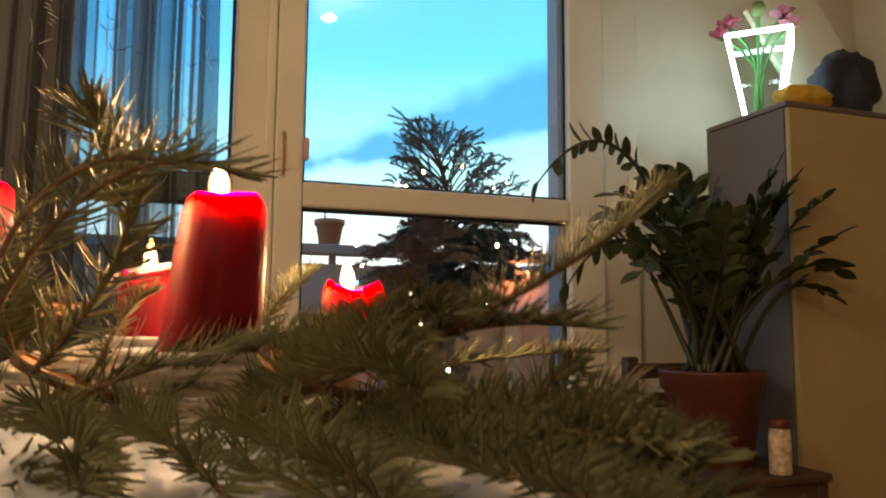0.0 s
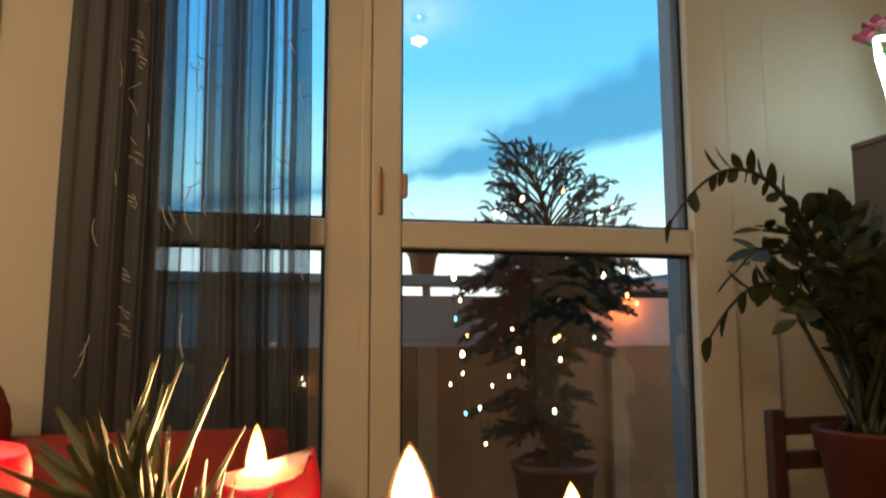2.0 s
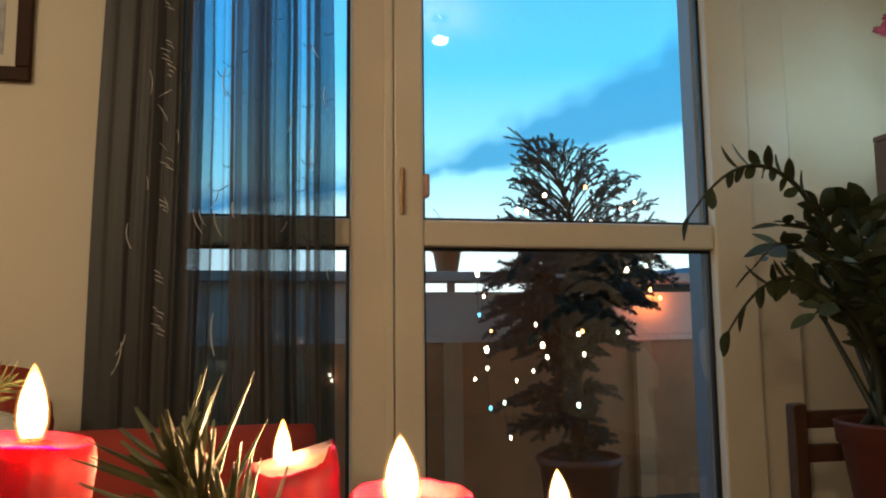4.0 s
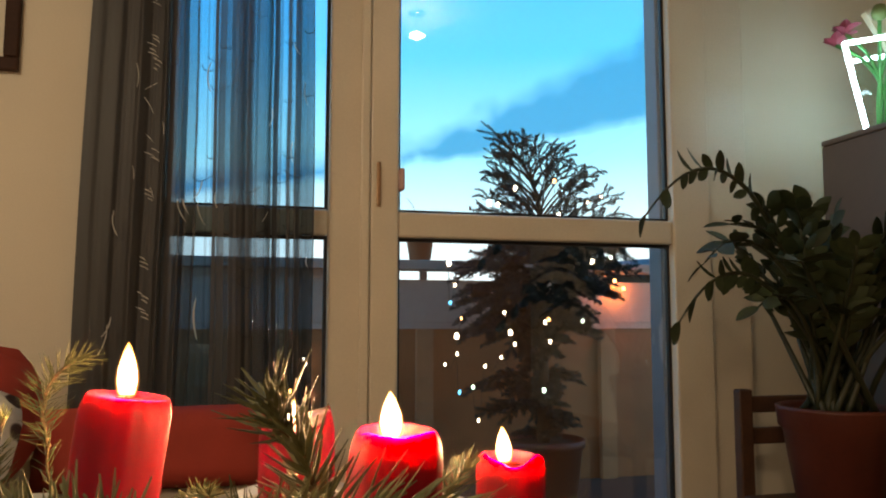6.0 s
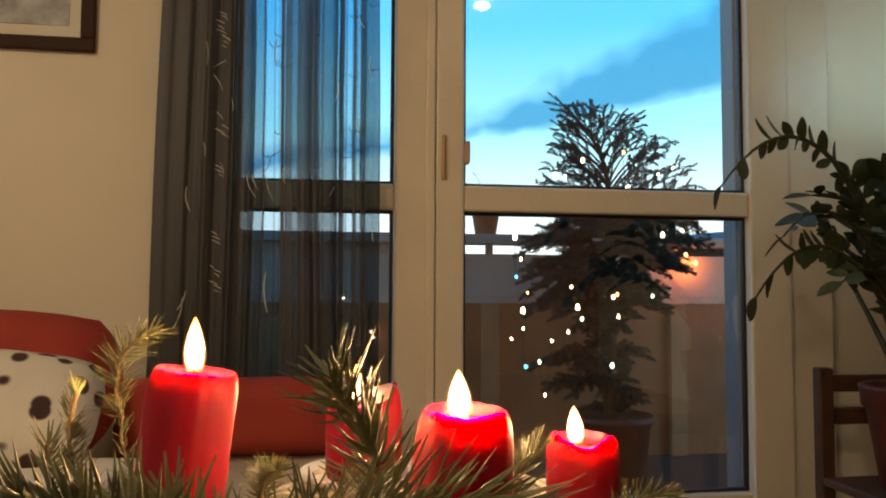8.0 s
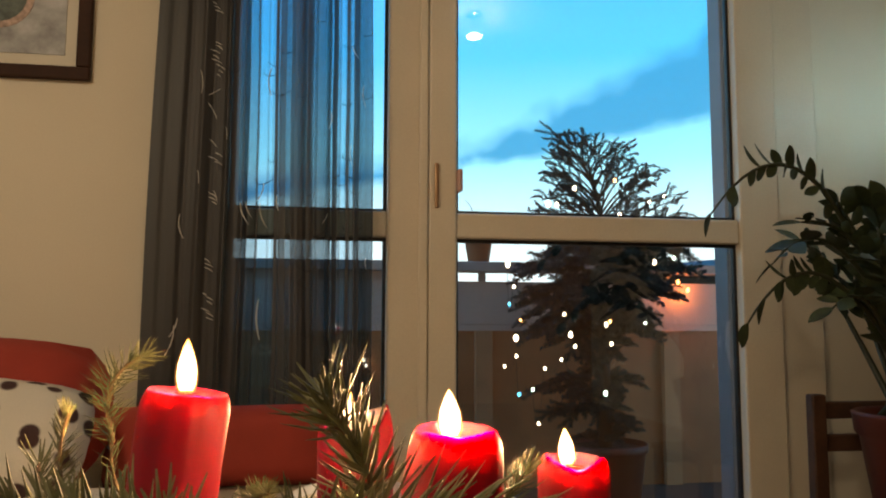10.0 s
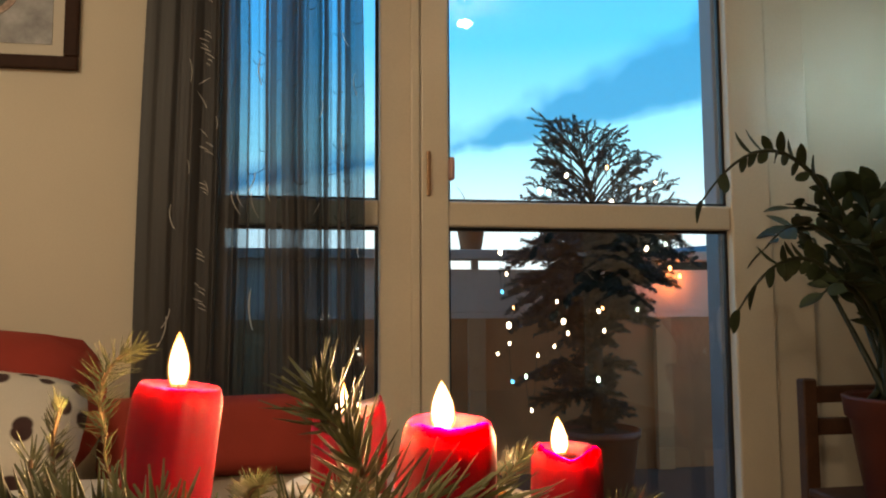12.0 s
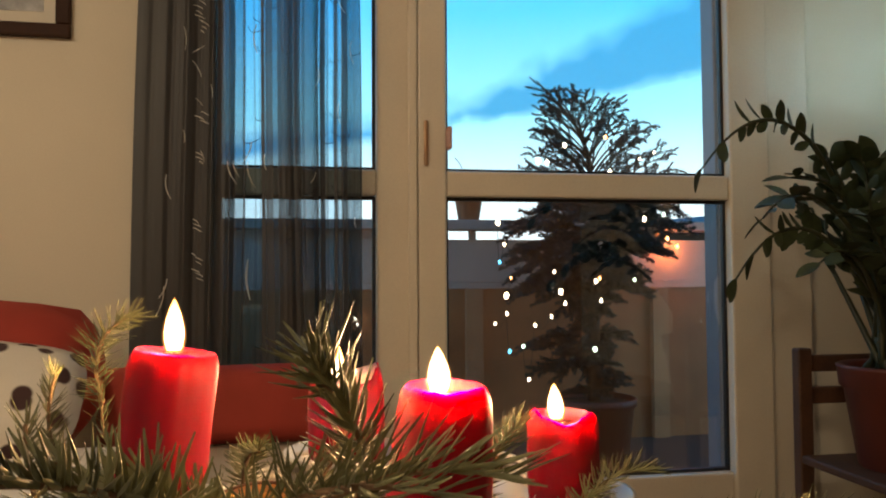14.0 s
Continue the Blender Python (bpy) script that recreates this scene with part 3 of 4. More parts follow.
part("soil", lathe([(0.142, 0.262), (0.07, 0.270), (0.0, 0.273)], 24), MAT_SOIL, pot, smooth=True)


def leaf_mesh(L, w):
    """Pointed oval leaf along +x with a folded midrib."""
    verts, faces = [], []
    for i in range(7):
        t = i / 6
        hw = w * math.sin(math.pi * min(1, t * 0.97 + 0.02)) ** 0.75
        z = -0.10 * L * t * t
        verts += [(L * t, -hw, z + 0.22 * hw), (L * t, 0, z), (L * t, hw, z + 0.22 * hw)]
    for i in range(6):
        a = 3 * i
        faces += [(a, a + 3, a + 4, a + 1), (a + 1, a + 4, a + 5, a + 2)]
    n = len(verts)
    verts += [(x, y, z - 0.0012) for x, y, z in verts]
    faces += [tuple(n + i for i in reversed(f)) for f in list(faces)]
    return verts, faces


def zz_plant():
    thing = empty("zz_plant", (PX, PY, 0.645), "dark green glossy zz plant with long arching stems", "plant")
    rnd = random.Random(11)
    leaves = [mesh_of(leaf_mesh(L, L * 0.25), "leaf", MAT_LEAF, True) for L in (0.056, 0.072, 0.088)]
    here = Vector((PX, PY, 0.645))
    stems = [  # bend point, tip, both in the room, and the top of the arch
        ((1.30, 2.26, 1.28), (0.955, 2.22, 1.20), (1.13, 2.24, 1.335)), ((1.33, 2.25, 1.02), (1.045, 2.22, 0.92), (1.19, 2.24, 1.045)), ((1.40, 2.30, 1.10), (1.15, 2.26, 1.08), 0),
        ((1.46, 2.30, 1.08), (1.24, 2.27, 1.19), 0), ((1.50, 2.32, 1.04), (1.36, 2.28, 1.25), 0), ((1.54, 2.33, 1.06), (1.46, 2.28, 1.25), 0),
        ((1.60, 2.36, 1.04), (1.56, 2.34, 1.255), 0), ((1.66, 2.40, 1.02), (1.68, 2.38, 1.23), 0), ((1.74, 2.33, 1.04), (1.80, 2.24, 1.29), -1),
        ((1.77, 2.32, 1.04), (1.87, 2.23, 1.27), -1), ((1.80, 2.28, 1.02), (1.96, 2.21, 1.21), -1), ((1.81, 2.26, 0.95), (2.00, 2.21, 0.985), -1),
        ((1.80, 2.24, 0.90), (1.94, 2.19, 0.91), -1), ((1.76, 2.30, 1.02), (1.84, 2.25, 1.20), -1), ((1.70, 2.30, 1.0), (1.80, 2.22, 1.22), 0), ((1.62, 2.25, 0.95), (1.66, 2.16, 1.10), 0),
        ((1.44, 2.26, 0.95), (1.27, 2.20, 0.96), 0), ((1.48, 2.22, 0.98), (1.36, 2.14, 1.08), 0), ((1.54, 2.20, 0.96), (1.50, 2.10, 1.12), 0),
        ((1.72, 2.20, 0.92), (1.84, 2.08, 1.06), 0), ((1.52, 2.45, 1.0), (1.40, 2.50, 1.16), 0), ((1.70, 2.47, 1.02), (1.78, 2.52, 1.22), 0)]
    for _ in range(16):
        q, w = Vector((rnd.uniform(-0.14, 0.16), rnd.uniform(-0.15, 0.10), rnd.uniform(0.20, 0.30))), rnd.uniform(1.25, 1.7)
        stems.append((tuple(here + q), tuple(here + Vector((q.x * w, q.y * w, q.z * rnd.uniform(1.35, 1.85)))), 0))
    for mid, tip, lift in stems:
        a = Vector((rnd.uniform(-0.10, 0.10), rnd.uniform(-0.10, 0.08), 0.0))
        b, c = Vector(mid) - here, Vector(tip) - here
        pts = bend(a, b, c, 16)
        arch = isinstance(lift, tuple)
        if arch:
            pts = bend(a, (a + b) / 2 + Vector((0.02, 0, 0.03)), b, 10)[:-1] + bend(b, Vector(lift) - here, c, 12)
        n = len(pts)
        stem = part("stem", tube(pts, [0.0105 * (1 - 0.75 * k / (n - 1)) for k in range(n)], 7), MAT_STALK, thing, smooth=True)
        count = 25 if arch else 14
        for j in range(count):
            first = 0.36 if arch else 0.62 if lift else 0.48
            t = first + (1 - first) * j / (count - 1)
            f = t * (n - 1)
            k = min(int(f), n - 2)
            p = pts[k].lerp(pts[k + 1], f - k)
            d = (pts[k + 1] - pts[k]).normalized()
            if arch and t > 0.80 and j % 4 and j < count - 1:
                continue
            side = d.cross(Vector((0, 0, 1)))
            if side.length < 0.1:
                side = Vector((1, 0, 0))
            side.normalize()
            side = (side * (1 if j % 2 else -1) + Vector((rnd.uniform(-0.4, 0.4), rnd.uniform(-0.4, 0.4), rnd.uniform(-0.1, 0.5)))).normalized()
            if arch:
                side = (Vector((0, 0, 1 if j % 2 else -1)) + Vector((rnd.uniform(-0.2, 0.2), rnd.uniform(-0.7, 0.3), 0))).normalized()
            ax = (d * ((0.85 if arch else 0.55) if j < count - 1 else 2.5) + side).normalized()
            up = ax.cross(d).normalized()
            up = up if up.z > 0 else -up
            if arch:
                up = ax.cross(Vector((0.5, -1, 0.2)).cross(ax)).normalized() * -1
            up = Matrix.Rotation(rnd.uniform(-0.65, 0.65), 3, ax) @ up
            m = Matrix((ax, up.cross(ax), up)).transposed().to_4x4()
            part("leaf", leaves[rnd.randrange(2) if arch else rnd.randrange(3)], MAT_LEAF, stem, m=Matrix.Translation(p) @ m)
    return thing


zz_plant()

jar = empty("small_jar", (1.735, 2.19, 0.372), "small jar with a mottled paper label on the low chair", "jar")
part("body", lathe([(0.030, 0.0), (0.032, 0.004), (0.032, 0.11), (0.028, 0.135)], 24), MAT_JAR, jar, smooth=True)
part("lid", lathe([(0.031, 0.135), (0.032, 0.138), (0.034, 0.158), (0.031, 0.161)], 24), MAT_TERRA, jar, "dark red lid", smooth=True)

# ---- tall cabinet with things on it ----
cab = empty("tall_cabinet", (2.28, 2.49, 0.0), "tall cabinet with grey sides and a cream front", "cabinet")
part("body", box(-0.36, 0.36, -0.175, 0.21, 0.03, 1.54, 0.003), MAT_CAB_SIDE, cab)
part("top", box(-0.362, 0.362, -0.19, 0.21, 1.542, 1.562, 0.004), MAT_CAB_SIDE, cab)
part("door", box(-0.358, 0.358, -0.197, -0.177, 0.06, 1.538, 0.004), MAT_CAB_FRONT, cab, "plain cream door")
part("plinth", box(-0.34, 0.34, -0.15, 0.20, 0.0, 0.03), MAT_CAB_SIDE, cab)


def vase():
    thing = empty("lit_vase", (2.005, 2.50, 1.562), "clear tapered vase with a cold white light frame and pink flowers", "vase")
    thing.matrix_world = pose(2.005, 2.50, 1.562, 0, 0, 45)
    b0, b1, h = 0.056, 0.105, 0.28

    def corner(i, t):
        s = b0 + (b1 - b0) * t
        return Vector(((-s, -s), (s, -s), (s, s), (-s, s))[i % 4]).to_3d() + Vector((0, 0, 0.006 + h * t))
    for i in range(4):
        part("light_bar", tube([corner(i, 0), corner(i, 0.5), corner(i, 1)], 0.0075, 8), MAT_LED, thing, "glowing cold white edge", smooth=True)
        part("light_bar", tube([corner(i, 1), corner(i + 1, 1)], 0.0080, 8), MAT_LED, thing, "glowing cold white rim", smooth=True)
        q = [corner(i, 0), corner(i + 1, 0), corner(i + 1, 1), corner(i, 1)]
        inn = [Vector((p.x * 0.96, p.y * 0.96, p.z)) for p in q]
        part("glass_side", ([tuple(p) for p in q + inn], [(0, 1, 2, 3), (7, 6, 5, 4), (0, 4, 5, 1), (1, 5, 6, 2), (2, 6, 7, 3), (3, 7, 4, 0)]), MAT_VASE, thing)
    part("base", box(-b0, b0, -b0, b0, 0.0, 0.006, 0.001), MAT_VASE, thing)
    rnd = random.Random(3)
    for k in range(5):
        foot = Vector((rnd.uniform(-0.02, 0.02), rnd.uniform(-0.02, 0.02), 0.01))
        tip = Vector((rnd.uniform(-0.03, 0.03), (0.135, 0.105, 0.0, -0.075, -0.10)[k], (0.315, 0.345, 0.40, 0.36, 0.325)[k]))
        stem = part("flower_stem", tube(bend(foot, foot.lerp(tip, 0.5) + Vector((0, -0.35 * tip.y, 0.03)), tip, 8), 0.0065, 7), MAT_STEM, thing, smooth=True)
        if k == 2:
            part("bud", lathe([(0.0, -0.03), (0.022, -0.015), (0.027, 0.005), (0.018, 0.028), (0.0, 0.036)], 16), MAT_BUD, stem, "closed green bud", smooth=True, m=pose(*tip))
            continue
        for j in range(9):
            a = j * 2.4
            pm = leaf_mesh(0.046 + 0.008 * (j % 3), 0.019)
            part("petal", pm, MAT_PETAL if k < 2 else MAT_PETAL_PINK, stem, m=pose(*tip) @ pose(0, 0, 0, 0, -20 - 9 * (j % 5), math.degrees(a)))


vase()


def crumpled(name, place, w, d, h, mat, label, seed):
    rnd = Vector((seed * 3.7, seed * 1.3, 0))
    bm = bmesh.new()
    bmesh.ops.create_icosphere(bm, subdivisions=4, radius=1)
    for v in bm.verts:
        f = 1 + 0.28 * noise.noise(v.co * 1.6 + rnd) + 0.12 * noise.noise(v.co * 4 + rnd)
        v.co = (v.co.x * w / 2 * f, v.co.y * d / 2 * f, max(0.0, (v.co.z * f + 0.55) * h / 1.6))
    ob = part(name, bm, mat, smooth=True)
    ob.matrix_world = pose(*place)
    return tagged(ob, label, "cloth")


crumpled("paper_napkin", (-0.055, 0.660, 0.741), 0.16, 0.15, 0.034, MAT_NAPKIN, "crumpled bluish white paper napkin under the wreath", 9)
crumpled("paper_napkin", (0.020, 0.700, 0.741), 0.12, 0.10, 0.026, MAT_NAPKIN, "crumpled bluish white paper napkin under the wreath", 12)
crumpled("mustard_cloth", (2.05, 2.36, 1.563), 0.22, 0.13, 0.085, MAT_YELLOW, "crumpled mustard yellow cloth on the cabinet", 2)
crumpled("navy_cloth", (2.28, 2.40, 1.563), 0.27, 0.18, 0.25, MAT_NAVY, "crumpled navy cloth heaped on the cabinet", 5)
card = part("box_lid", box(-0.17, 0.17, -0.012, 0.012, 0.0, 0.52, 0.002), MAT_PAPER)
card.matrix_world = pose(2.46, 2.57, 1.66, -6, -30, 0)
tagged(card, "cream cardboard lid leaning on the cabinet", "cardboard")

# ---- housings added over the unseen fill lights, out of view ----
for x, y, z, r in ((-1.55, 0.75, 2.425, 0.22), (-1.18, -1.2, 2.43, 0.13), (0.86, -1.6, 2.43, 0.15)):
    light = empty("fill_housing", (x, y, z), "round white housing added over an unseen fill light", "lamp", "ceiling lamps")
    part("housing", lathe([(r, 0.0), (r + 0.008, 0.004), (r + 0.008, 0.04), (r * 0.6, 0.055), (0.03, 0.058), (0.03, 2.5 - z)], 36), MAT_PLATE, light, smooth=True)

# ---- ceiling spot ----
spot = empty("ceiling_spot", (0.71, 1.82, 2.5), "small round ceiling spotlight, switched on", "lamp")
part("canopy", lathe([(0.045, -0.012), (0.045, -0.002), (0.03, 0.0)], 24), MAT_CHROME, spot, smooth=True)
part("arm", tube([(0, 0, -0.01), (0, 0, -0.11)], 0.006, 8), MAT_CHROME, spot)
part("bulb", lathe([(0.0, -0.134), (0.030, -0.132), (0.040, -0.126), (0.034, -0.119), (0.006, -0.110)], 24), MAT_SPOT, spot, "glowing warm bulb", smooth=True).visible_shadow = False

# ---- table ----
table = empty("side_table", (-0.205, 0.45, 0.0), "small table under a white cloth", "table")
part("tabletop", box(-0.42, 0.42, -0.68, 0.68, 0.705, 0.735, 0.006), MAT_WOOD, table)
for x in (-0.37, 0.37):
    for y in (-0.62, 0.62):
        part("leg", box(x - 0.025, x + 0.025, y - 0.025, y + 0.025, 0.0, 0.705, 0.004), MAT_WOOD, table)


def tablecloth():
    bm = bmesh.new()
    nx, ny = 60, 90
    grid = []
    for j in range(ny + 1):
        for i in range(nx + 1):
            x, y = (i / nx - 0.5) * 1.02, (j / ny - 0.5) * 1.56
            ox, oy = max(0, abs(x) - 0.425), max(0, abs(y) - 0.685)
            drop = max(ox, oy)
            z = 0.0025 + 0.0016 * (1 + noise.noise(Vector((x * 7, y * 7, 0)))) - drop * 1.9
            fold = 0.02 * drop / 0.09 * math.sin(34 * (y if ox > oy else x)) if drop else 0
            px = math.copysign(min(abs(x), 0.428 + 0.10 * ox) + (fold if ox > oy else 0), x)
            py = math.copysign(min(abs(y), 0.688 + 0.10 * oy) + (fold if oy >= ox else 0), y)
            grid.append(bm.verts.new((px, py, z)))
    for j in range(ny):
        for i in range(nx):
            a = j * (nx + 1) + i
            bm.faces.new((grid[a], grid[a + 1], grid[a + nx + 2], grid[a + nx + 1]))
    ob = part("tablecloth", bm, MAT_TABLE, smooth=True)
    ob.matrix_world = pose(-0.205, 0.45, 0.735)
    tagged(ob, "white woven cloth laid over the table", "tablecloth")


tablecloth()

# ---- advent wreath ----
WX, WY, WZ = 0.035, 0.925, 0.742
wreath = empty("twig_wreath", (WX, WY, WZ), "ring of whitewashed twigs on the table", "wreath")
rnd = random.Random(21)
for k in range(80):
    a0, span = rnd.uniform(0, 6.28), rnd.uniform(1.2, 2.6)
    r0, z0, tw = rnd.uniform(-0.022, 0.028), rnd.uniform(0.004, 0.042), rnd.uniform(0, 6.28)
    pts = []
    for i in range(14):
        a = a0 + span * i / 13
        rr = 0.125 + r0 + 0.012 * math.sin(3 * a + tw)
        pts.append((rr * math.cos(a), rr * math.sin(a), max(0.004, z0 + 0.009 * math.cos(4 * a + tw))))
    part("twig", tube(pts, [rnd.uniform(0.0017, 0.0032)] * 14, 5), MAT_TWIG, wreath, smooth=True)


def flame(h, w):
    """Drop-shaped flame, widest in its lower third."""
    prof = []
    for i in range(19):
        t = i / 18
        prof.append((w * math.sin(math.pi * (0.10 + 0.90 * t) ** 0.72) ** 0.72 * (1 - 0.22 * t ** 3) + 0.0001, h * t))
    prof[-1] = (0.00005, h)
    return lathe(prof, 18)


def candle(x, y, base, r, h, wick, lean, melt, label, tilt=0.0, plate_r=0.046, bowl=False, taper=0.0, rag=0.0, jags=(), fire=0.025):
    """Pillar candle on its plate. melt: (height gained by the tall side of the rim, its direction in degrees, depth of the pool).
    taper: how far the top narrows; rag: ragged height of the rim; jags: (direction in degrees, width, height) of peaks and gaps in it."""
    tall, ang, deep = melt
    ang = math.radians(ang)
    holder = empty("candle_plate", (x, y, base - 0.0065), "white enamelled round candle plate on the wreath", "candle plate", "plates on the wreath")
    part("dish", lathe([(0.010, -0.002), (plate_r * 0.8, 0.0), (plate_r, 0.006), (plate_r + 0.001, 0.0085), (plate_r - 0.002, 0.0085), (plate_r * 0.8, 0.003), (0.004, 0.0025)], 40), MAT_PLATE, holder, smooth=True)
    part("spike", lathe([(0.0016, -0.042), (0.0028, -0.03), (0.0030, -0.002)], 10), MAT_CHROME, holder, "short metal pin")
    thing = empty("candle", (x, y, base - 0.003), label, "candle", "candles on the wreath")
    thing.matrix_world = pose(x, y, base - 0.003, 0, tilt, 0)

    def rim(a):
        up = tall * max(0, math.cos(a - ang)) ** 2
        up += rag * (noise.noise(Vector((math.cos(a) * 1.6 + x * 50, math.sin(a) * 1.6, 0))) + 0.6 * noise.noise(Vector((math.cos(a) * 5 + x * 30, math.sin(a) * 5, 3))))
        for d, wide, high in jags:
            off = (math.degrees(a) - d + 180) % 360 - 180
            up += high * math.exp(-(off / wide) ** 2)
        return up

    def wob(a, rr, z, k):
        if rr < r * 0.55:
            return 0, 0
        t = min(1.0, z / h)
        drip = 0.0007 * noise.noise(Vector((math.cos(a) * 4 + x * 90, math.sin(a) * 4, z * 12))) + 0.0009 * noise.noise(Vector((math.cos(a) * 1.5 + x * 70, math.sin(a) * 1.5, z * 30)))
        return drip, rim(a) * t ** 5
    n = r * (1 - taper)
    side = [(r * 0.97, 0.0), (r, 0.004), (r * (1 - 0.25 * taper), h * 0.3), (r * (1 - 0.55 * taper), h * 0.6), (r * (1 - 0.85 * taper), h - 0.016),
            (n, h - 0.010), (n * 0.98, h - 0.0064), (n * 0.945, h - 0.0034), (n * 0.905, h - 0.0012), (n * 0.875, h), (n * 0.850, h - 0.0006),
            (n * 0.80, h - deep * 0.6), (n * 0.68, h - deep)]
    part("wax_body", lathe([(0.0, 0.0)] + side + [(0.0, h - deep - 0.0004)], 72, wob), MAT_WAX, thing, smooth=True)
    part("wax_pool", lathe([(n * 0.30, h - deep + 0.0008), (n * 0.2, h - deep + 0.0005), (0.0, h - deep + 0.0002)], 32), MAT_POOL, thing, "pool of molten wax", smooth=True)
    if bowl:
        part("wax_pool", lathe([(n * 0.83, h - 0.0002), (n * 0.785, h - deep * 0.56), (n * 0.66, h - deep + 0.0012), (n * 0.3, h - deep + 0.0010), (0.0, h - deep + 0.0008)], 72, wob), MAT_LIT_WAX, thing, "glossy melted wax lining the hollow, pale as if lit", smooth=True)
    fx, fy = wick
    burn = max(0.0, deep - 0.0055)
    part("wick", tube([(fx, fy, h - deep - 0.002), (fx + 0.0004, fy, h - deep + 0.005 + burn), (fx + 0.0016, fy, h - deep + 0.008 + burn)], 0.0009, 6), MAT_WICK, thing)
    fl = part("flame", flame(fire, 0.0050), MAT_FLAME, thing, "bright yellow-white flame", smooth=True, m=pose(fx, fy, h - deep + 0.0025 + burn, 0, lean - tilt, 0))
    fl.visible_shadow = False
    # two glowing shells imitate the orange rim and halo of the flame
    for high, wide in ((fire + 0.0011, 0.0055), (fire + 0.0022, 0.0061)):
        halo = part("halo", flame(high, wide), MAT_HALO, fl, "faint orange shell added for the flame's halo", smooth=True, m=pose(0, 0, -0.0012, 0, 0, 0))
        halo.visible_shadow = False
    lamp("candle_light", "POINT", (x + fx + h * math.sin(radians(tilt)), y + fy, base + h - deep + 0.013 + burn), 1.8, (1.0, 0.60, 0.27), 0.006)
    return thing


candle(-0.0955, 0.885, 0.803, 0.0238, 0.088, (-0.001, 0.0), 0, (0.0, 0, 0.0022), "tall lit dark red pillar candle with an even rim", 6.5, rag=0.0006, fire=0.0275)
candle(0.0428, 0.813, 0.792, 0.0264, 0.087, (-0.0045, -0.006), -2, (-0.003, 185, 0.0075), "lit dark red pillar candle with a broken rim", 4.5, taper=0.16, rag=0.0014, fire=0.0208,
       jags=((212, 10, 0.0016), (-16, 14, -0.0030), (-50, 14, 0.0020), (250, 22, -0.0012), (90, 60, 0.0010)))
candle(0.150, 0.945, 0.783, 0.0238, 0.056, (-0.005, -0.003), -4, (0.0, 200, 0.0065), "short lit dark red pillar candle with an uneven rim", rag=0.0010, fire=0.0225,
       jags=((195, 14, 0.0048), (262, 24, -0.0042), (312, 16, 0.0022), (-8, 20, -0.0020)))
candle(0.011, 1.038, 0.795, 0.0285, 0.056, (-0.006, 0.0), 0, (0.010, 10, 0.005), "lit red pillar candle melted down on one side", bowl=True, rag=0.0016, fire=0.0290,
       jags=((-25, 12, 0.0050), (20, 14, 0.003), (240, 30, -0.003), (180, 18, 0.002)))


def fir(stem, n, length, seed, flat=0.35, thick=0.85, sweep=0.32):
    """Fir twig: bark rod and needles swept forward round it. Returns rod and needles."""
    rnd = random.Random(seed)
    m = len(stem)
    stem = [Vector(p) for p in stem]
    rod = tube(stem, [0.0016 * (1 - 0.5 * k / (m - 1)) for k in range(m)], 6)
    V, F = [], []
    for j in range(n):
        f = (j + rnd.random()) / n * (m - 1) * 0.999
        k = int(f)
        p = stem[k].lerp(stem[k + 1], f - k)
        d = (stem[k + 1] - stem[k]).normalized()
        u = d.cross(Vector((0.05, 0.02, 1))).normalized()
        w = u.cross(d)
        a = rnd.uniform(0, 2 * math.pi)
        out = math.cos(a) * u + (abs(math.sin(a)) * (1 - flat) + flat * math.sin(a)) * w
        out.normalize()
        t = j / n
        fwd = sweep + 0.9 * t ** 4 + rnd.uniform(-0.15, 0.25)
        ax = (out + fwd * d).normalized()
        L = length * rnd.uniform(0.75, 1.15) * (0.75 + 0.25 * math.sin(math.pi * min(1, 0.25 + 0.8 * t)))
        curl = (d * 0.35 + Vector((rnd.uniform(-.25, .25), rnd.uniform(-.25, .25), rnd.uniform(-.1, .3)))) * L * 0.35
        b = ax.cross(d).normalized() if ax.cross(d).length > 1e-4 else u
        c = ax.cross(b)
        w0, w1 = length * 0.034 * thick, length * 0.052 * thick
        o = len(V)
        for q, s in ((p, w0), (p + ax * L * 0.5 + curl * 0.25, w1)):
            V += [tuple(q + b * s), tuple(q + c * s * 0.55), tuple(q - b * s), tuple(q - c * s * 0.55)]
        q = p + ax * L + curl
        V += [tuple(q + b * w0 * 0.5), tuple(q - b * w0 * 0.5)]
        for i in range(4):
            F.append((o + i, o + (i + 1) % 4, o + 4 + (i + 1) % 4, o + 4 + i))
        F += [(o + 4, o + 5, o + 8), (o + 5, o + 6, o + 9, o + 8), (o + 6, o + 7, o + 9), (o + 7, o + 4, o + 8, o + 9)]
    return rod, (V, F)


def sprig(a, b, c, n, length, seed, label="green fir sprig stuck into the wreath", flat=0.35, thick=0.70, sweep=0.32):
    base = Vector(a)
    stem = [p - base for p in bend(a, b, c, 12)]
    thing = empty("fir_sprig", a, label, "fir sprig", "fir sprigs in the wreath")
    rod, needles = fir(stem, n, length, seed, flat, thick, sweep)
    part("twig", rod, MAT_BARK, thing, smooth=True)
    part("needles", needles, MAT_NEEDLE, thing, smooth=False)["kind"] = "stuff"
    return thing


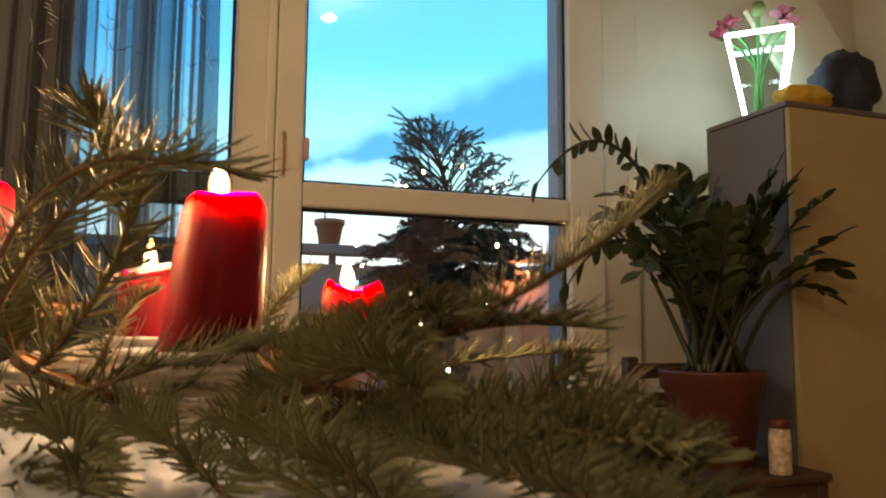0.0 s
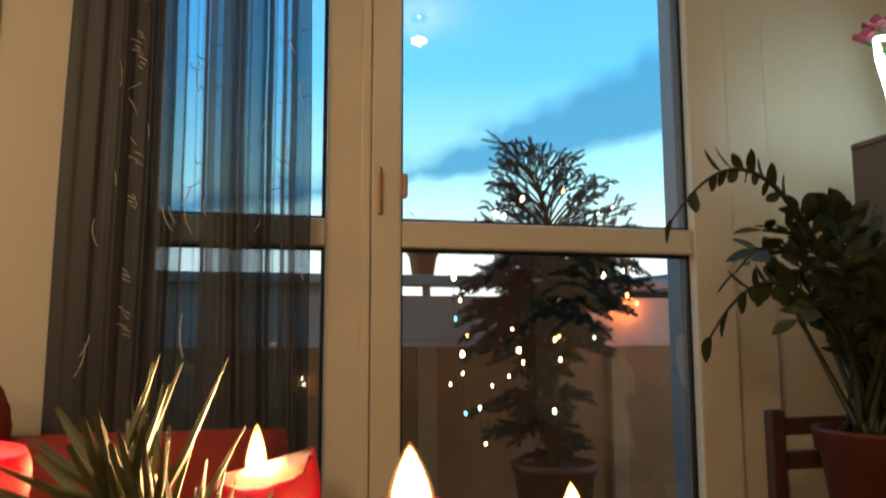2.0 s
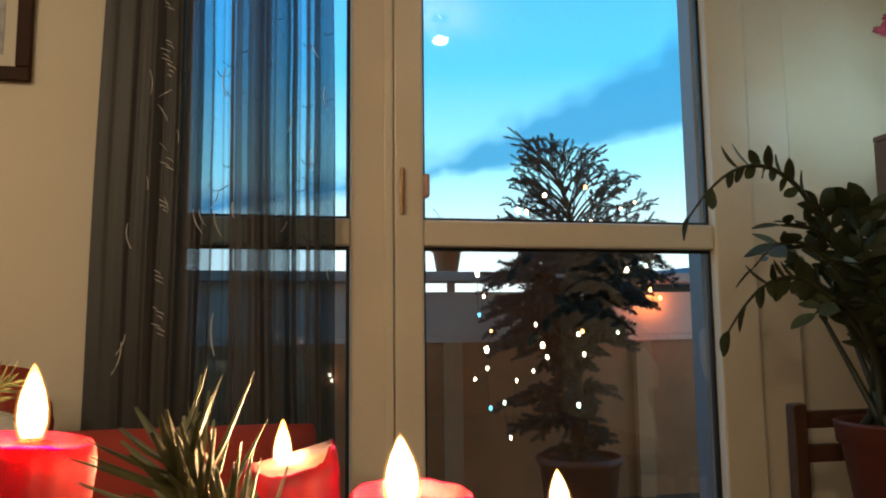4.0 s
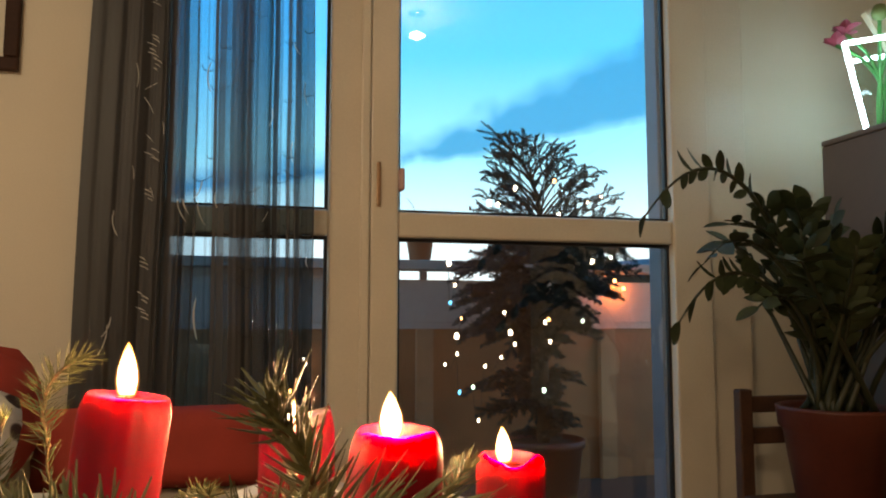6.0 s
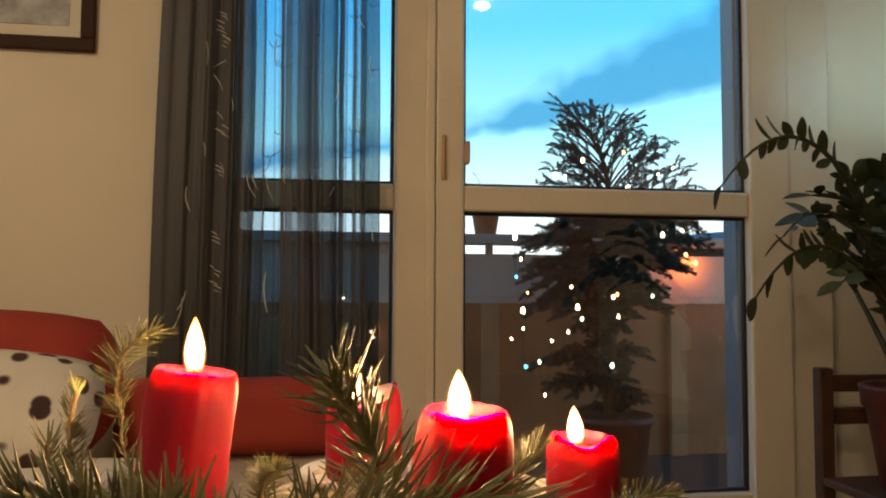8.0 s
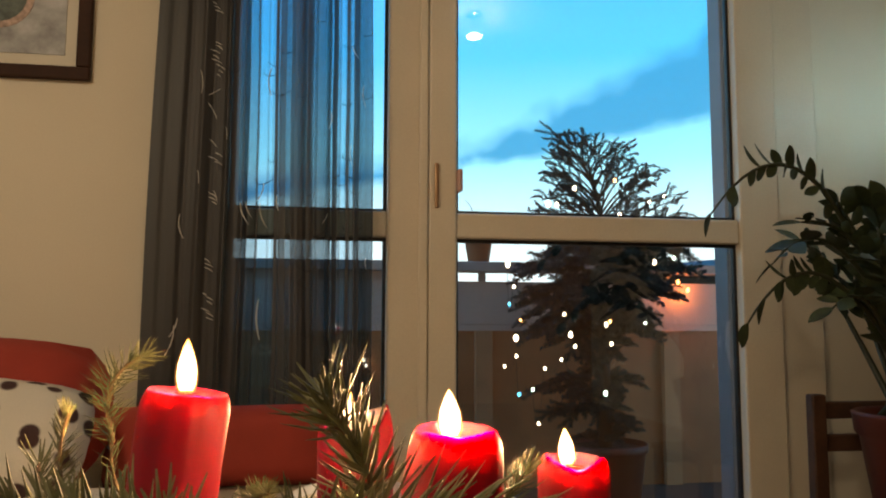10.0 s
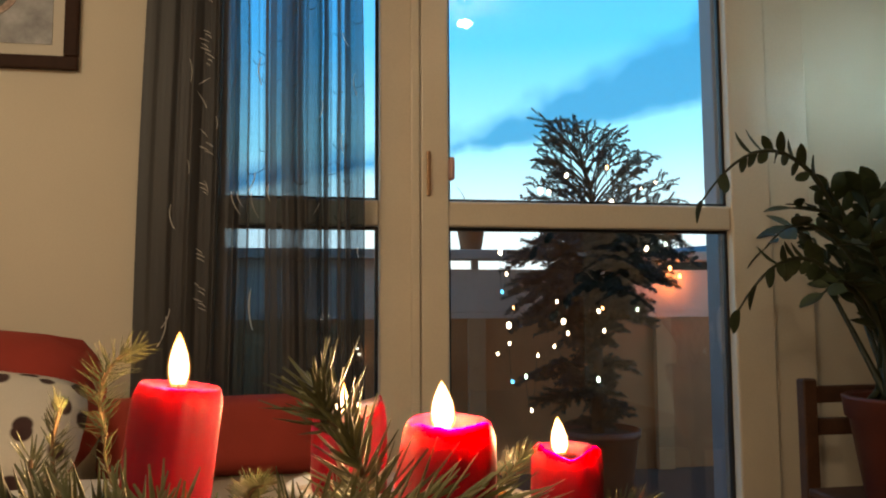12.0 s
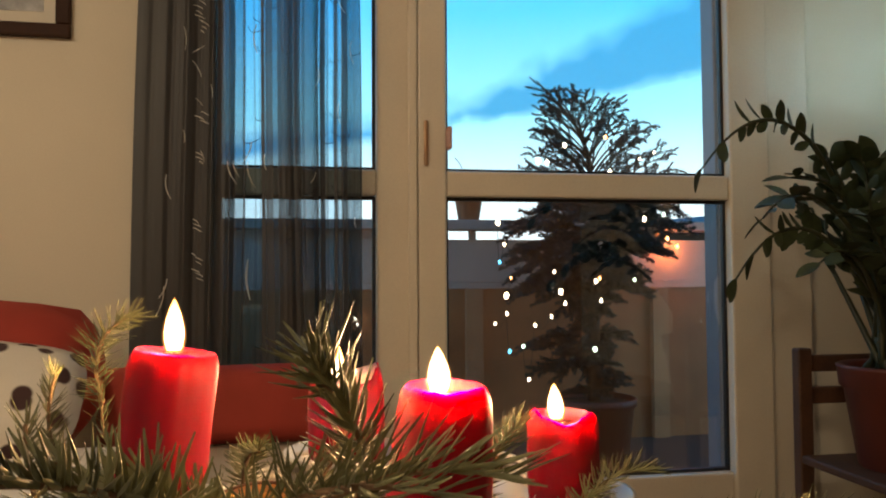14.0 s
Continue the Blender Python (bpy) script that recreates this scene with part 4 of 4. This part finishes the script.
UP = "upright green fir sprig beside a candle"
LONG = "long green fir branch reaching out of the wreath"
sprig((-0.032, 0.760, 0.785), (0.004, 0.743, 0.845), (-0.010, 0.740, 0.893), 165, 0.0245, 1, UP, 1.0, 0.95, 0.42)
sprig((-0.006, 0.741, 0.884), (-0.010, 0.740, 0.892), (-0.013, 0.740, 0.899), 38, 0.0235, 50, UP, 1.0, 0.95, 0.45)
sprig((-0.150, 0.990, 0.845), (-0.152, 0.988, 0.882), (-0.130, 0.985, 0.903), 150, 0.019, 2, UP, 1.0, 0.6)
sprig((-0.118, 0.995, 0.775), (-0.145, 0.992, 0.812), (-0.150, 0.990, 0.846), 60, 0.016, 52, UP, 1.0, 0.5)
sprig((-0.120, 0.900, 0.775), (-0.150, 0.900, 0.830), (-0.150, 0.900, 0.875), 137, 0.016, 3, UP)
sprig((-0.105, 0.800, 0.775), (-0.122, 0.795, 0.830), (-0.126, 0.790, 0.868), 112, 0.015, 4, UP)
sprig((-0.045, 0.800, 0.790), (-0.078, 0.735, 0.853), (-0.168, 0.690, 0.862), 250, 0.024, 5, LONG, 0.1, 1.2, 0.22)
sprig((-0.045, 0.820, 0.790), (-0.060, 0.775, 0.835), (-0.105, 0.745, 0.846), 187, 0.018, 6)
sprig((-0.055, 0.775, 0.795), (-0.006, 0.705, 0.857), (0.048, 0.690, 0.864), 115, 0.025, 7, LONG, 0.35, 0.6, 0.45)
sprig((0.030, 0.775, 0.785), (0.075, 0.790, 0.800), (0.118, 0.820, 0.806), 120, 0.020, 48, thick=0.9)
sprig((-0.020, 0.775, 0.772), (0.020, 0.768, 0.788), (0.062, 0.772, 0.796), 110, 0.024, 61, thick=0.62, sweep=0.6)
sprig((0.020, 0.780, 0.772), (0.070, 0.785, 0.794), (0.125, 0.815, 0.800), 120, 0.024, 62, thick=0.62, sweep=0.5)
sprig((-0.050, 0.790, 0.772), (-0.075, 0.785, 0.790), (-0.100, 0.775, 0.796), 110, 0.022, 63, thick=0.65)
sprig((0.060, 0.860, 0.785), (0.088, 0.885, 0.822), (0.108, 0.895, 0.840), 150, 0.016, 9)
sprig((0.140, 0.900, 0.780), (0.175, 0.925, 0.796), (0.207, 0.932, 0.798), 140, 0.016, 10)
sprig((0.165, 0.870, 0.775), (0.240, 0.860, 0.787), (0.300, 0.845, 0.790), 170, 0.018, 11)
sprig((-0.060, 0.990, 0.785), (-0.055, 0.960, 0.810), (-0.045, 0.930, 0.822), 150, 0.016, 12)
sprig((-0.020, 0.930, 0.780), (-0.005, 0.920, 0.812), (0.010, 0.915, 0.826), 137, 0.016, 13)
sprig((0.065, 0.745, 0.770), (0.145, 0.660, 0.818), (0.199, 0.640, 0.858), 300, 0.018, 14, LONG)
sprig((-0.060, 0.785, 0.790), (-0.022, 0.704, 0.855), (0.030, 0.676, 0.862), 100, 0.022, 15, LONG, 0.35, 0.62)
sprig((0.060, 0.760, 0.765), (0.080, 0.660, 0.793), (0.085, 0.580, 0.790), 300, 0.019, 17)
sprig((0.100, 0.760, 0.762), (0.125, 0.640, 0.776), (0.148, 0.560, 0.776), 300, 0.019, 18)
sprig((0.130, 0.780, 0.762), (0.170, 0.670, 0.772), (0.186, 0.610, 0.768), 280, 0.019, 19)
sprig((0.080, 0.780, 0.770), (0.125, 0.700, 0.802), (0.165, 0.640, 0.808), 300, 0.019, 22)
sprig((-0.030, 0.780, 0.770), (-0.010, 0.690, 0.770), (0.010, 0.620, 0.762), 112, 0.018, 21)
sprig((0.005, 0.760, 0.765), (0.022, 0.670, 0.770), (0.040, 0.600, 0.764), 140, 0.018, 20)
sprig((0.050, 0.740, 0.762), (0.062, 0.620, 0.772), (0.075, 0.530, 0.764), 287, 0.019, 24)
sprig((0.090, 0.740, 0.762), (0.110, 0.600, 0.770), (0.120, 0.510, 0.760), 300, 0.019, 25)
sprig((0.140, 0.740, 0.762), (0.148, 0.620, 0.768), (0.150, 0.530, 0.760), 300, 0.019, 26)
sprig((0.070, 0.780, 0.780), (0.105, 0.700, 0.808), (0.120, 0.660, 0.812), 237, 0.018, 28)
sprig((0.120, 0.720, 0.760), (0.145, 0.620, 0.768), (0.152, 0.560, 0.774), 260, 0.019, 41)
sprig((0.080, 0.700, 0.760), (0.100, 0.580, 0.772), (0.112, 0.500, 0.770), 260, 0.019, 43)
sprig((0.040, 0.700, 0.758), (0.062, 0.580, 0.766), (0.085, 0.490, 0.758), 110, 0.019, 45)
sprig((0.060, 0.760, 0.775), (0.090, 0.690, 0.800), (0.100, 0.640, 0.802), 200, 0.019, 46)

# twigs lying low on the cloth before the wreath, and a bristling tuft beside them
for k, (x, y, dx, dy) in enumerate(((-0.135, 0.800, 0.10, -0.07), (-0.110, 0.745, 0.09, -0.09), (-0.060, 0.735, 0.05, -0.11), (-0.150, 0.740, 0.07, -0.05), (-0.015, 0.730, 0.02, -0.12), (-0.095, 0.690, 0.08, -0.06))):
    sprig((x, y, 0.757), (x + dx * 0.5, y + dy * 0.5, 0.772 - 0.003 * (k % 3)), (x + dx, y + dy, 0.766), 170, 0.017, 70 + k, thick=0.8)
for k, (dx, dy, dz) in enumerate(((0.030, -0.030, 0.026), (0.045, -0.005, 0.030), (0.010, -0.045, 0.020), (0.058, -0.030, 0.012), (0.020, -0.010, 0.040))):
    sprig((0.150, 0.665, 0.752), (0.150 + dx * 0.5, 0.665 + dy * 0.5, 0.752 + dz * 0.7), (0.150 + dx, 0.665 + dy, 0.752 + dz), 120, 0.019, 80 + k, "bristling green fir tuft on the table", 0.9, 0.7, 0.5)

# dried orange slices
def orange_slice(m, r, label):
    ob = new("dried_orange_slice")
    ob.matrix_world = m
    tagged(ob, label, "orange slice", "orange slices on the wreath")
    part("peel", lathe([(r * 0.90, -0.002), (r, -0.0022), (r * 1.01, 0.0), (r, 0.0022), (r * 0.90, 0.002), (r * 0.90, -0.002)], 32), MAT_PEEL, ob, "dark dried peel", smooth=True)
    for k in range(9):
        a0, a1 = 2 * math.pi * (k + 0.07) / 9, 2 * math.pi * (k + 0.93) / 9
        vs, n = [], 6
        for z in (-0.0012, 0.0012 + 0.0004 * (k % 3)):
            vs.append((r * 0.12 * math.cos((a0 + a1) / 2), r * 0.12 * math.sin((a0 + a1) / 2), z))
            vs += [(r * 0.88 * math.cos(a0 + (a1 - a0) * i / (n - 1)), r * 0.88 * math.sin(a0 + (a1 - a0) * i / (n - 1)), z) for i in range(n)]
        h = n + 1
        fs = [tuple(range(h, 2 * h)), tuple(reversed(range(h)))] + [(i, (i + 1) % h, h + (i + 1) % h, h + i) for i in range(h)]
        part("segment", (vs, fs), MAT_ORANGE, ob)


SLICE = "dried orange slice with a dark rim tucked into the wreath"
orange_slice(pose(-0.042, 0.850, 0.812, 8, -8, 20), 0.026, SLICE)
orange_slice(pose(0.090, 0.745, 0.786, 15, 12, 10), 0.030, SLICE)
orange_slice(pose(-0.020, 0.790, 0.782, 20, 14, 50), 0.026, SLICE)
orange_slice(pose(0.100, 1.020, 0.790, 12, 0, 0), 0.028, SLICE)

# ---- terrace outside ----
tagged(part("ground", box(-60, 60, 6.2, 900, -3.2, -3.0), MAT_GROUND), "dark ground far below the terrace", "ground", kind="structure")
tagged(part("terrace_floor", box(-4.0, 6.0, 3.15, 5.2, -0.20, -0.04), MAT_TERRACE), "dim grey terrace floor", "terrace", kind="structure")
tagged(part("ground_slope", box(-60, 60, 5.2, 6.2, -3.2, -0.9), MAT_GROUND), "dark bank below the terrace", "ground", kind="structure")
tagged(part("wall_outside", box(-4.0, -2.35, 3.0, 3.15, -0.2, 2.8), MAT_FENCE), "grey outer wall", "wall", kind="structure")

FY = 4.75
fence = empty("terrace_fence", (0.9, FY, -0.04), "grey terrace wall with a top rail and brown panels", "fence")
fm = pose(-0.9, -FY, 0.04)
part("top_rail", box(-3.5, 5.5, FY - 0.06, FY + 0.10, 1.207, 1.265, 0.006), MAT_FENCE_RAIL, fence, m=fm)
part("upper_board", box(-3.5, 5.5, FY - 0.01, FY + 0.05, 0.8985, 1.1515, 0.004), MAT_FENCE, fence, m=fm)
part("upper_board", box(-3.5, 0.55, FY - 0.005, FY + 0.045, 1.151, 1.206, 0.002), MAT_FENCE, fence, m=fm)
part("ledge", box(-3.5, 5.5, FY - 0.008, FY + 0.05, 0.8645, 0.8985, 0.0), MAT_FENCE, fence, m=fm)
for k in range(-3, 6):
    x = 2.04 + 1.15 * (k - 1)
    part("post", box(x - 0.05, x + 0.05, FY - 0.045, FY + 0.06, -0.04, 0.8645, 0.003), MAT_FENCE_POST, fence, m=fm)
    part("panel", box(x + 0.05, x + 1.10, FY, FY + 0.03, -0.04, 0.8645, 0.0), MAT_FENCE_PANEL, fence, m=fm)
    part("rail_bracket", box(x - 0.02, x + 0.02, FY + 0.0, FY + 0.04, 1.151, 1.206, 0.003), MAT_FENCE_RAIL, fence, m=fm)

house = empty("neighbour_house", (15.0, 26.0, -3.0), "dark neighbouring house with a low roof beyond the terrace", "house")
part("wall", box(-4.4, 9.0, 0.0, 6.0, 0.0, 5.6), MAT_TERRACE, house)
part("roof", ([(-4.9, -0.5, 5.55), (9.5, -0.5, 5.55), (9.5, 6.5, 5.55), (-4.9, 6.5, 5.55), (-2.6, 3.0, 6.12), (7.6, 3.0, 7.1), (-4.9, -0.5, 5.75), (9.5, -0.5, 5.75), (9.5, 6.5, 5.75), (-4.9, 6.5, 5.75)],
              [(3, 2, 1, 0), (0, 1, 7, 6), (1, 2, 8, 7), (2, 3, 9, 8), (3, 0, 6, 9), (6, 7, 5, 4), (7, 8, 5), (8, 9, 4, 5), (9, 6, 4)]), MAT_SHUTTER, house)

opot = empty("terracotta_pot", (0.870, FY + 0.02, 1.265), "terracotta flower pot on the terrace rail", "pot")
part("body", lathe([(0.058, 0.0), (0.062, 0.004), (0.080, 0.115), (0.090, 0.118), (0.092, 0.150), (0.084, 0.152), (0.076, 0.130)], 32), MAT_CLAY, opot, smooth=True)
part("soil", lathe([(0.077, 0.132), (0.0, 0.136)], 20), MAT_SOIL, opot)
rnd = random.Random(8)
for k in range(5):
    x, y, L = rnd.uniform(-0.05, 0.05), rnd.uniform(-0.04, 0.04), rnd.uniform(0.08, 0.24)
    part("dry_stalk", tube(bend((x, y, 0.13), (x + 0.01, y, 0.13 + L * 0.6), (x + rnd.uniform(-0.06, 0.02), y, 0.13 + L), 7), 0.0022, 5), MAT_SPRUCE_BARK, opot)

# ---- spruce with lights on the terrace ----
TX, TY = 1.42, 4.2
tree = empty("spruce_tree", (TX, TY, -0.04), "dark potted spruce hung with small coloured lights", "tree")
axis = [Vector((0, 0, 0.30)), Vector((0.0, 0, 0.9)), Vector((0.01, 0, 1.36)), Vector((-0.02, 0, 1.62)), Vector((-0.10, 0.0, 1.80)), Vector((-0.30, 0, 2.00))]
part("trunk", tube(axis, [0.034, 0.028, 0.019, 0.012, 0.007, 0.003], 9), MAT_SPRUCE_BARK, tree, smooth=True)
part("tree_pot", lathe([(0.16, 0.0), (0.165, 0.005), (0.20, 0.30), (0.215, 0.305), (0.215, 0.34), (0.20, 0.342), (0.195, 0.31)], 32), MAT_TERRA, tree, "wide dark pot", smooth=True)
part("soil", lathe([(0.196, 0.315), (0.0, 0.32)], 20), MAT_SOIL, tree)


def on_axis(z):
    for a, b in zip(axis, axis[1:]):
        if a.z <= z <= b.z:
            return a.lerp(b, (z - a.z) / (b.z - a.z))
    return axis[-1].copy()


def crown_half(z, side):
    """How far the crown reaches from the trunk's foot line at a height, to the window's left (-1) or right (1)."""
    rows = ((0.30, 0.22, 0.10), (0.60, 0.42, 0.16), (0.85, 0.54, 0.22), (1.02, 0.58, 0.34), (1.20, 0.56, 0.48), (1.34, 0.46, 0.58),
            (1.48, 0.37, 0.46), (1.62, 0.35, 0.40), (1.74, 0.30, 0.29), (1.88, 0.24, 0.11), (2.02, 0.28, -0.16))
    for (z0, l0, r0), (z1, l1, r1) in zip(rows, rows[1:]):
        if z <= z1:
            f = max(0.0, (z - z0) / (z1 - z0))
            return (l0 + (l1 - l0) * f) if side < 0 else (r0 + (r1 - r0) * f)
    return 0.05


def spruce_crown():
    rnd = random.Random(77)
    count = 190
    for k in range(count):
        t = ((k + rnd.random()) / count) ** 1.05
        z = 0.36 + 1.56 * t
        upper = z > 1.40
        if rnd.random() < (0.45 if z < 0.85 else 0.0):
            continue
        p = on_axis(max(0.32, z - (0.05 if upper else -0.02)))
        a = k * 2.399 + rnd.uniform(-0.3, 0.3)
        d = Vector((math.cos(a), math.sin(a) * (0.55 if upper else 1.0), 0)).normalized()
        rx = max(0.06, crown_half(z, 1 if d.x > 0 else -1) - p.x * (1 if d.x > 0 else -1))
        ry = 0.5 * (crown_half(z, -1) + max(0.05, crown_half(z, 1)))
        reach = rnd.uniform(0.35 if z < 0.95 else 0.55, 1.0) / math.sqrt((d.x / rx) ** 2 + (d.y / max(0.08, ry)) ** 2)
        lift = rnd.uniform(-0.06, 0.06) + 0.10 if upper else rnd.uniform(-0.50, 0.30) if z < 0.95 else rnd.uniform(-0.25, 0.16)
        start = p - Vector((0, 0, min(0.30, 0.45 * reach) if upper else 0.04))
        start = on_axis(max(0.31, start.z))
        tip = Vector((p.x, p.y, z)) + d * reach + Vector((0, 0, reach * lift))
        mid = start.lerp(tip, 0.5) + Vector((0, 0, reach * (0.16 if upper else 0.14)))
        pts = bend(start, mid, tip, 9)
        limb = part("limb", tube(pts, [0.0065 * (1 - 0.7 * i / 8) for i in range(9)], 5), MAT_SPRUCE_BARK, tree, smooth=True)
        V = []
        twigs = 3 + int(reach * 13) if upper else 6 + int(reach * 26)
        for j in range(twigs + 1):
            f = (0.45 if upper else 0.22) + (0.55 if upper else 0.78) * j / twigs
            i = min(int(f * 8), 7)
            q = pts[i].lerp(pts[i + 1], f * 8 - i)
            along = (pts[i + 1] - pts[i]).normalized()
            s = along.cross(Vector((0, 0, 1))).normalized() * (1 if j % 2 else -1)
            if upper:
                L = rnd.uniform(0.05, 0.11)
                e = q + (along * 0.7 + s * rnd.uniform(0.2, 0.9) + Vector((-0.25, 0, rnd.uniform(-0.3, 0.8)))).normalized() * L
            else:
                L = (0.05 + 0.20 * reach * (1.1 - f)) * rnd.uniform(0.7, 1.3)
                e = q + (along * 0.8 + s * 0.8 + Vector((0, 0, rnd.uniform(-0.55, 0.45)))).normalized() * L
            if j == twigs:
                e = q + along * 0.06
            bow = Vector((rnd.uniform(-0.2, 0.2), 0, rnd.uniform(-0.1, 0.3))) * L if upper else Vector((0, 0, 0))
            ndl = fir([q.lerp(e, u / 4) + bow * (u * (4 - u) / 4) for u in range(5)], max(26, int(L * (700 if upper else 720))), 0.0155 if upper else 0.024, rnd.randrange(10**6), 0.8, 2.4, 0.5 if upper else 0.32)[1]
            V += [tube([q, q.lerp(e, 0.5) + bow, e], [0.003, 0.0022, 0.0016], 4), ndl]
        part("needles", join(*V), MAT_NEEDLE_DARK, limb)["kind"] = "stuff"


spruce_crown()
for a, b, seed in ((Vector((-0.16, 0, 1.87)), Vector((-0.335, 0, 2.015)), 4), (Vector((-0.22, 0, 1.93)), Vector((-0.355, 0, 1.965)), 5), (Vector((-0.17, 0, 1.88)), Vector((-0.20, 0, 1.965)), 6), (Vector((-0.20, 0, 1.90)), Vector((-0.32, 0, 1.925)), 7)):
    lead = fir([a, a.lerp(b, 0.5) + Vector((0, 0, 0.006)), b], 75, 0.017, seed, 0.8, 2.4, 0.7)
    part("leader", join(*lead), MAT_NEEDLE_DARK, tree)

# bulbs of the light string: x, z at the tree's near side, colour
LIGHTS = [(0.846, 1.194, "w", 1.6), (0.876, 1.088, "w", 1), (0.853, 1.003, "b", 1), (0.908, 0.927, "o", 0.8), (0.885, 0.843, "w", 1.7), (0.887, 0.756, "w", 1),
          (0.828, 0.708, "w", 0.9), (1.027, 0.697, "w", 1), (1.109, 0.739, "w", 1), (1.157, 0.859, "w", 1.6), (1.179, 0.802, "w", 1.1), (1.126, 0.956, "w", 1),
          (1.338, 0.908, "w", 1.2), (1.358, 0.922, "o", 1), (1.364, 0.813, "w", 1.1), (1.329, 0.576, "g", 1.4), (0.966, 0.598, "g", 1.1), (0.899, 0.575, "b", 1.1),
          (0.993, 0.438, "w", 1), (1.42, 0.994, "r", 0.8), (1.539, 0.915, "g", 1), (1.595, 1.216, "w", 1.5), (1.698, 1.239, "g", 1), (1.717, 1.12, "o", 1.1),
          (1.768, 1.08, "o", 1.1), (1.05, 1.496, "w", 1.7), (1.094, 1.491, "w", 1.3), (1.186, 1.577, "w", 1.3), (1.418, 1.447, "w", 1.4), (1.397, 1.622, "o", 1.1),
          (1.574, 1.521, "w", 1), (1.652, 1.551, "w", 0.9)]
bulb_mesh = {(k, r): mesh_of(lathe([(0.0, -0.010), (0.004, -0.009), (0.0066, -0.002), (0.0055, 0.005), (0.0, 0.009)], 10), "bulb", BULBS[k], True) for k in BULBS for r in (0,)}
string = empty("light_string", (TX, TY, 0.3), "string of small coloured lights hung over the spruce", "light string")
here = Vector((TX, TY, 0.3))
for x, z, c, s in LIGHTS:
    part("bulb", bulb_mesh[(c, 0)], None, string, m=Matrix.Translation(Vector((x, 3.95, z)) - here) @ Matrix.Scale(s * 1.05, 4))
for run in range(4):
    row = sorted(LIGHTS, key=lambda q: -q[1])[run * 8:run * 8 + 8]
    row = sorted(row, key=lambda q: q[0] * (1 if run % 2 else -1))
    pts = []
    for (x0, z0, _, _), (x1, z1, _, _) in zip(row, row[1:]):
        for i in range(5):
            u = i / 5
            pts.append(Vector((x0 + (x1 - x0) * u, 3.962, z0 + (z1 - z0) * u + 0.008 - 0.05 * math.sin(math.pi * u))) - here)
    part("cable", tube(pts, 0.0014, 5), MAT_CABLE, string, "thin dark green cable")
lamp("orange_bulb_light", "POINT", (2.10, 4.66, 1.10), 2.2, (1.0, 0.26, 0.06), 0.012)
# bulbs and cable made up to give two bright dots in the left pane
pair = empty("dot_bulbs", (0.20, 4.72, 0.70), "two small white bulbs added for bright dots in the pane", "fairy light")
for dz, dx in ((0.0, 0.0), (-0.03, 0.012)):
    part("bulb", bulb_mesh[("w", 0)], None, pair, m=pose(dx, 0, dz) @ Matrix.Scale(1.2, 4))
part("cable", tube([(0.0, 0.012, 0.17), (0.0, 0.012, 0.0), (0.012, 0.012, -0.03)], 0.0014, 5), MAT_CABLE, pair)
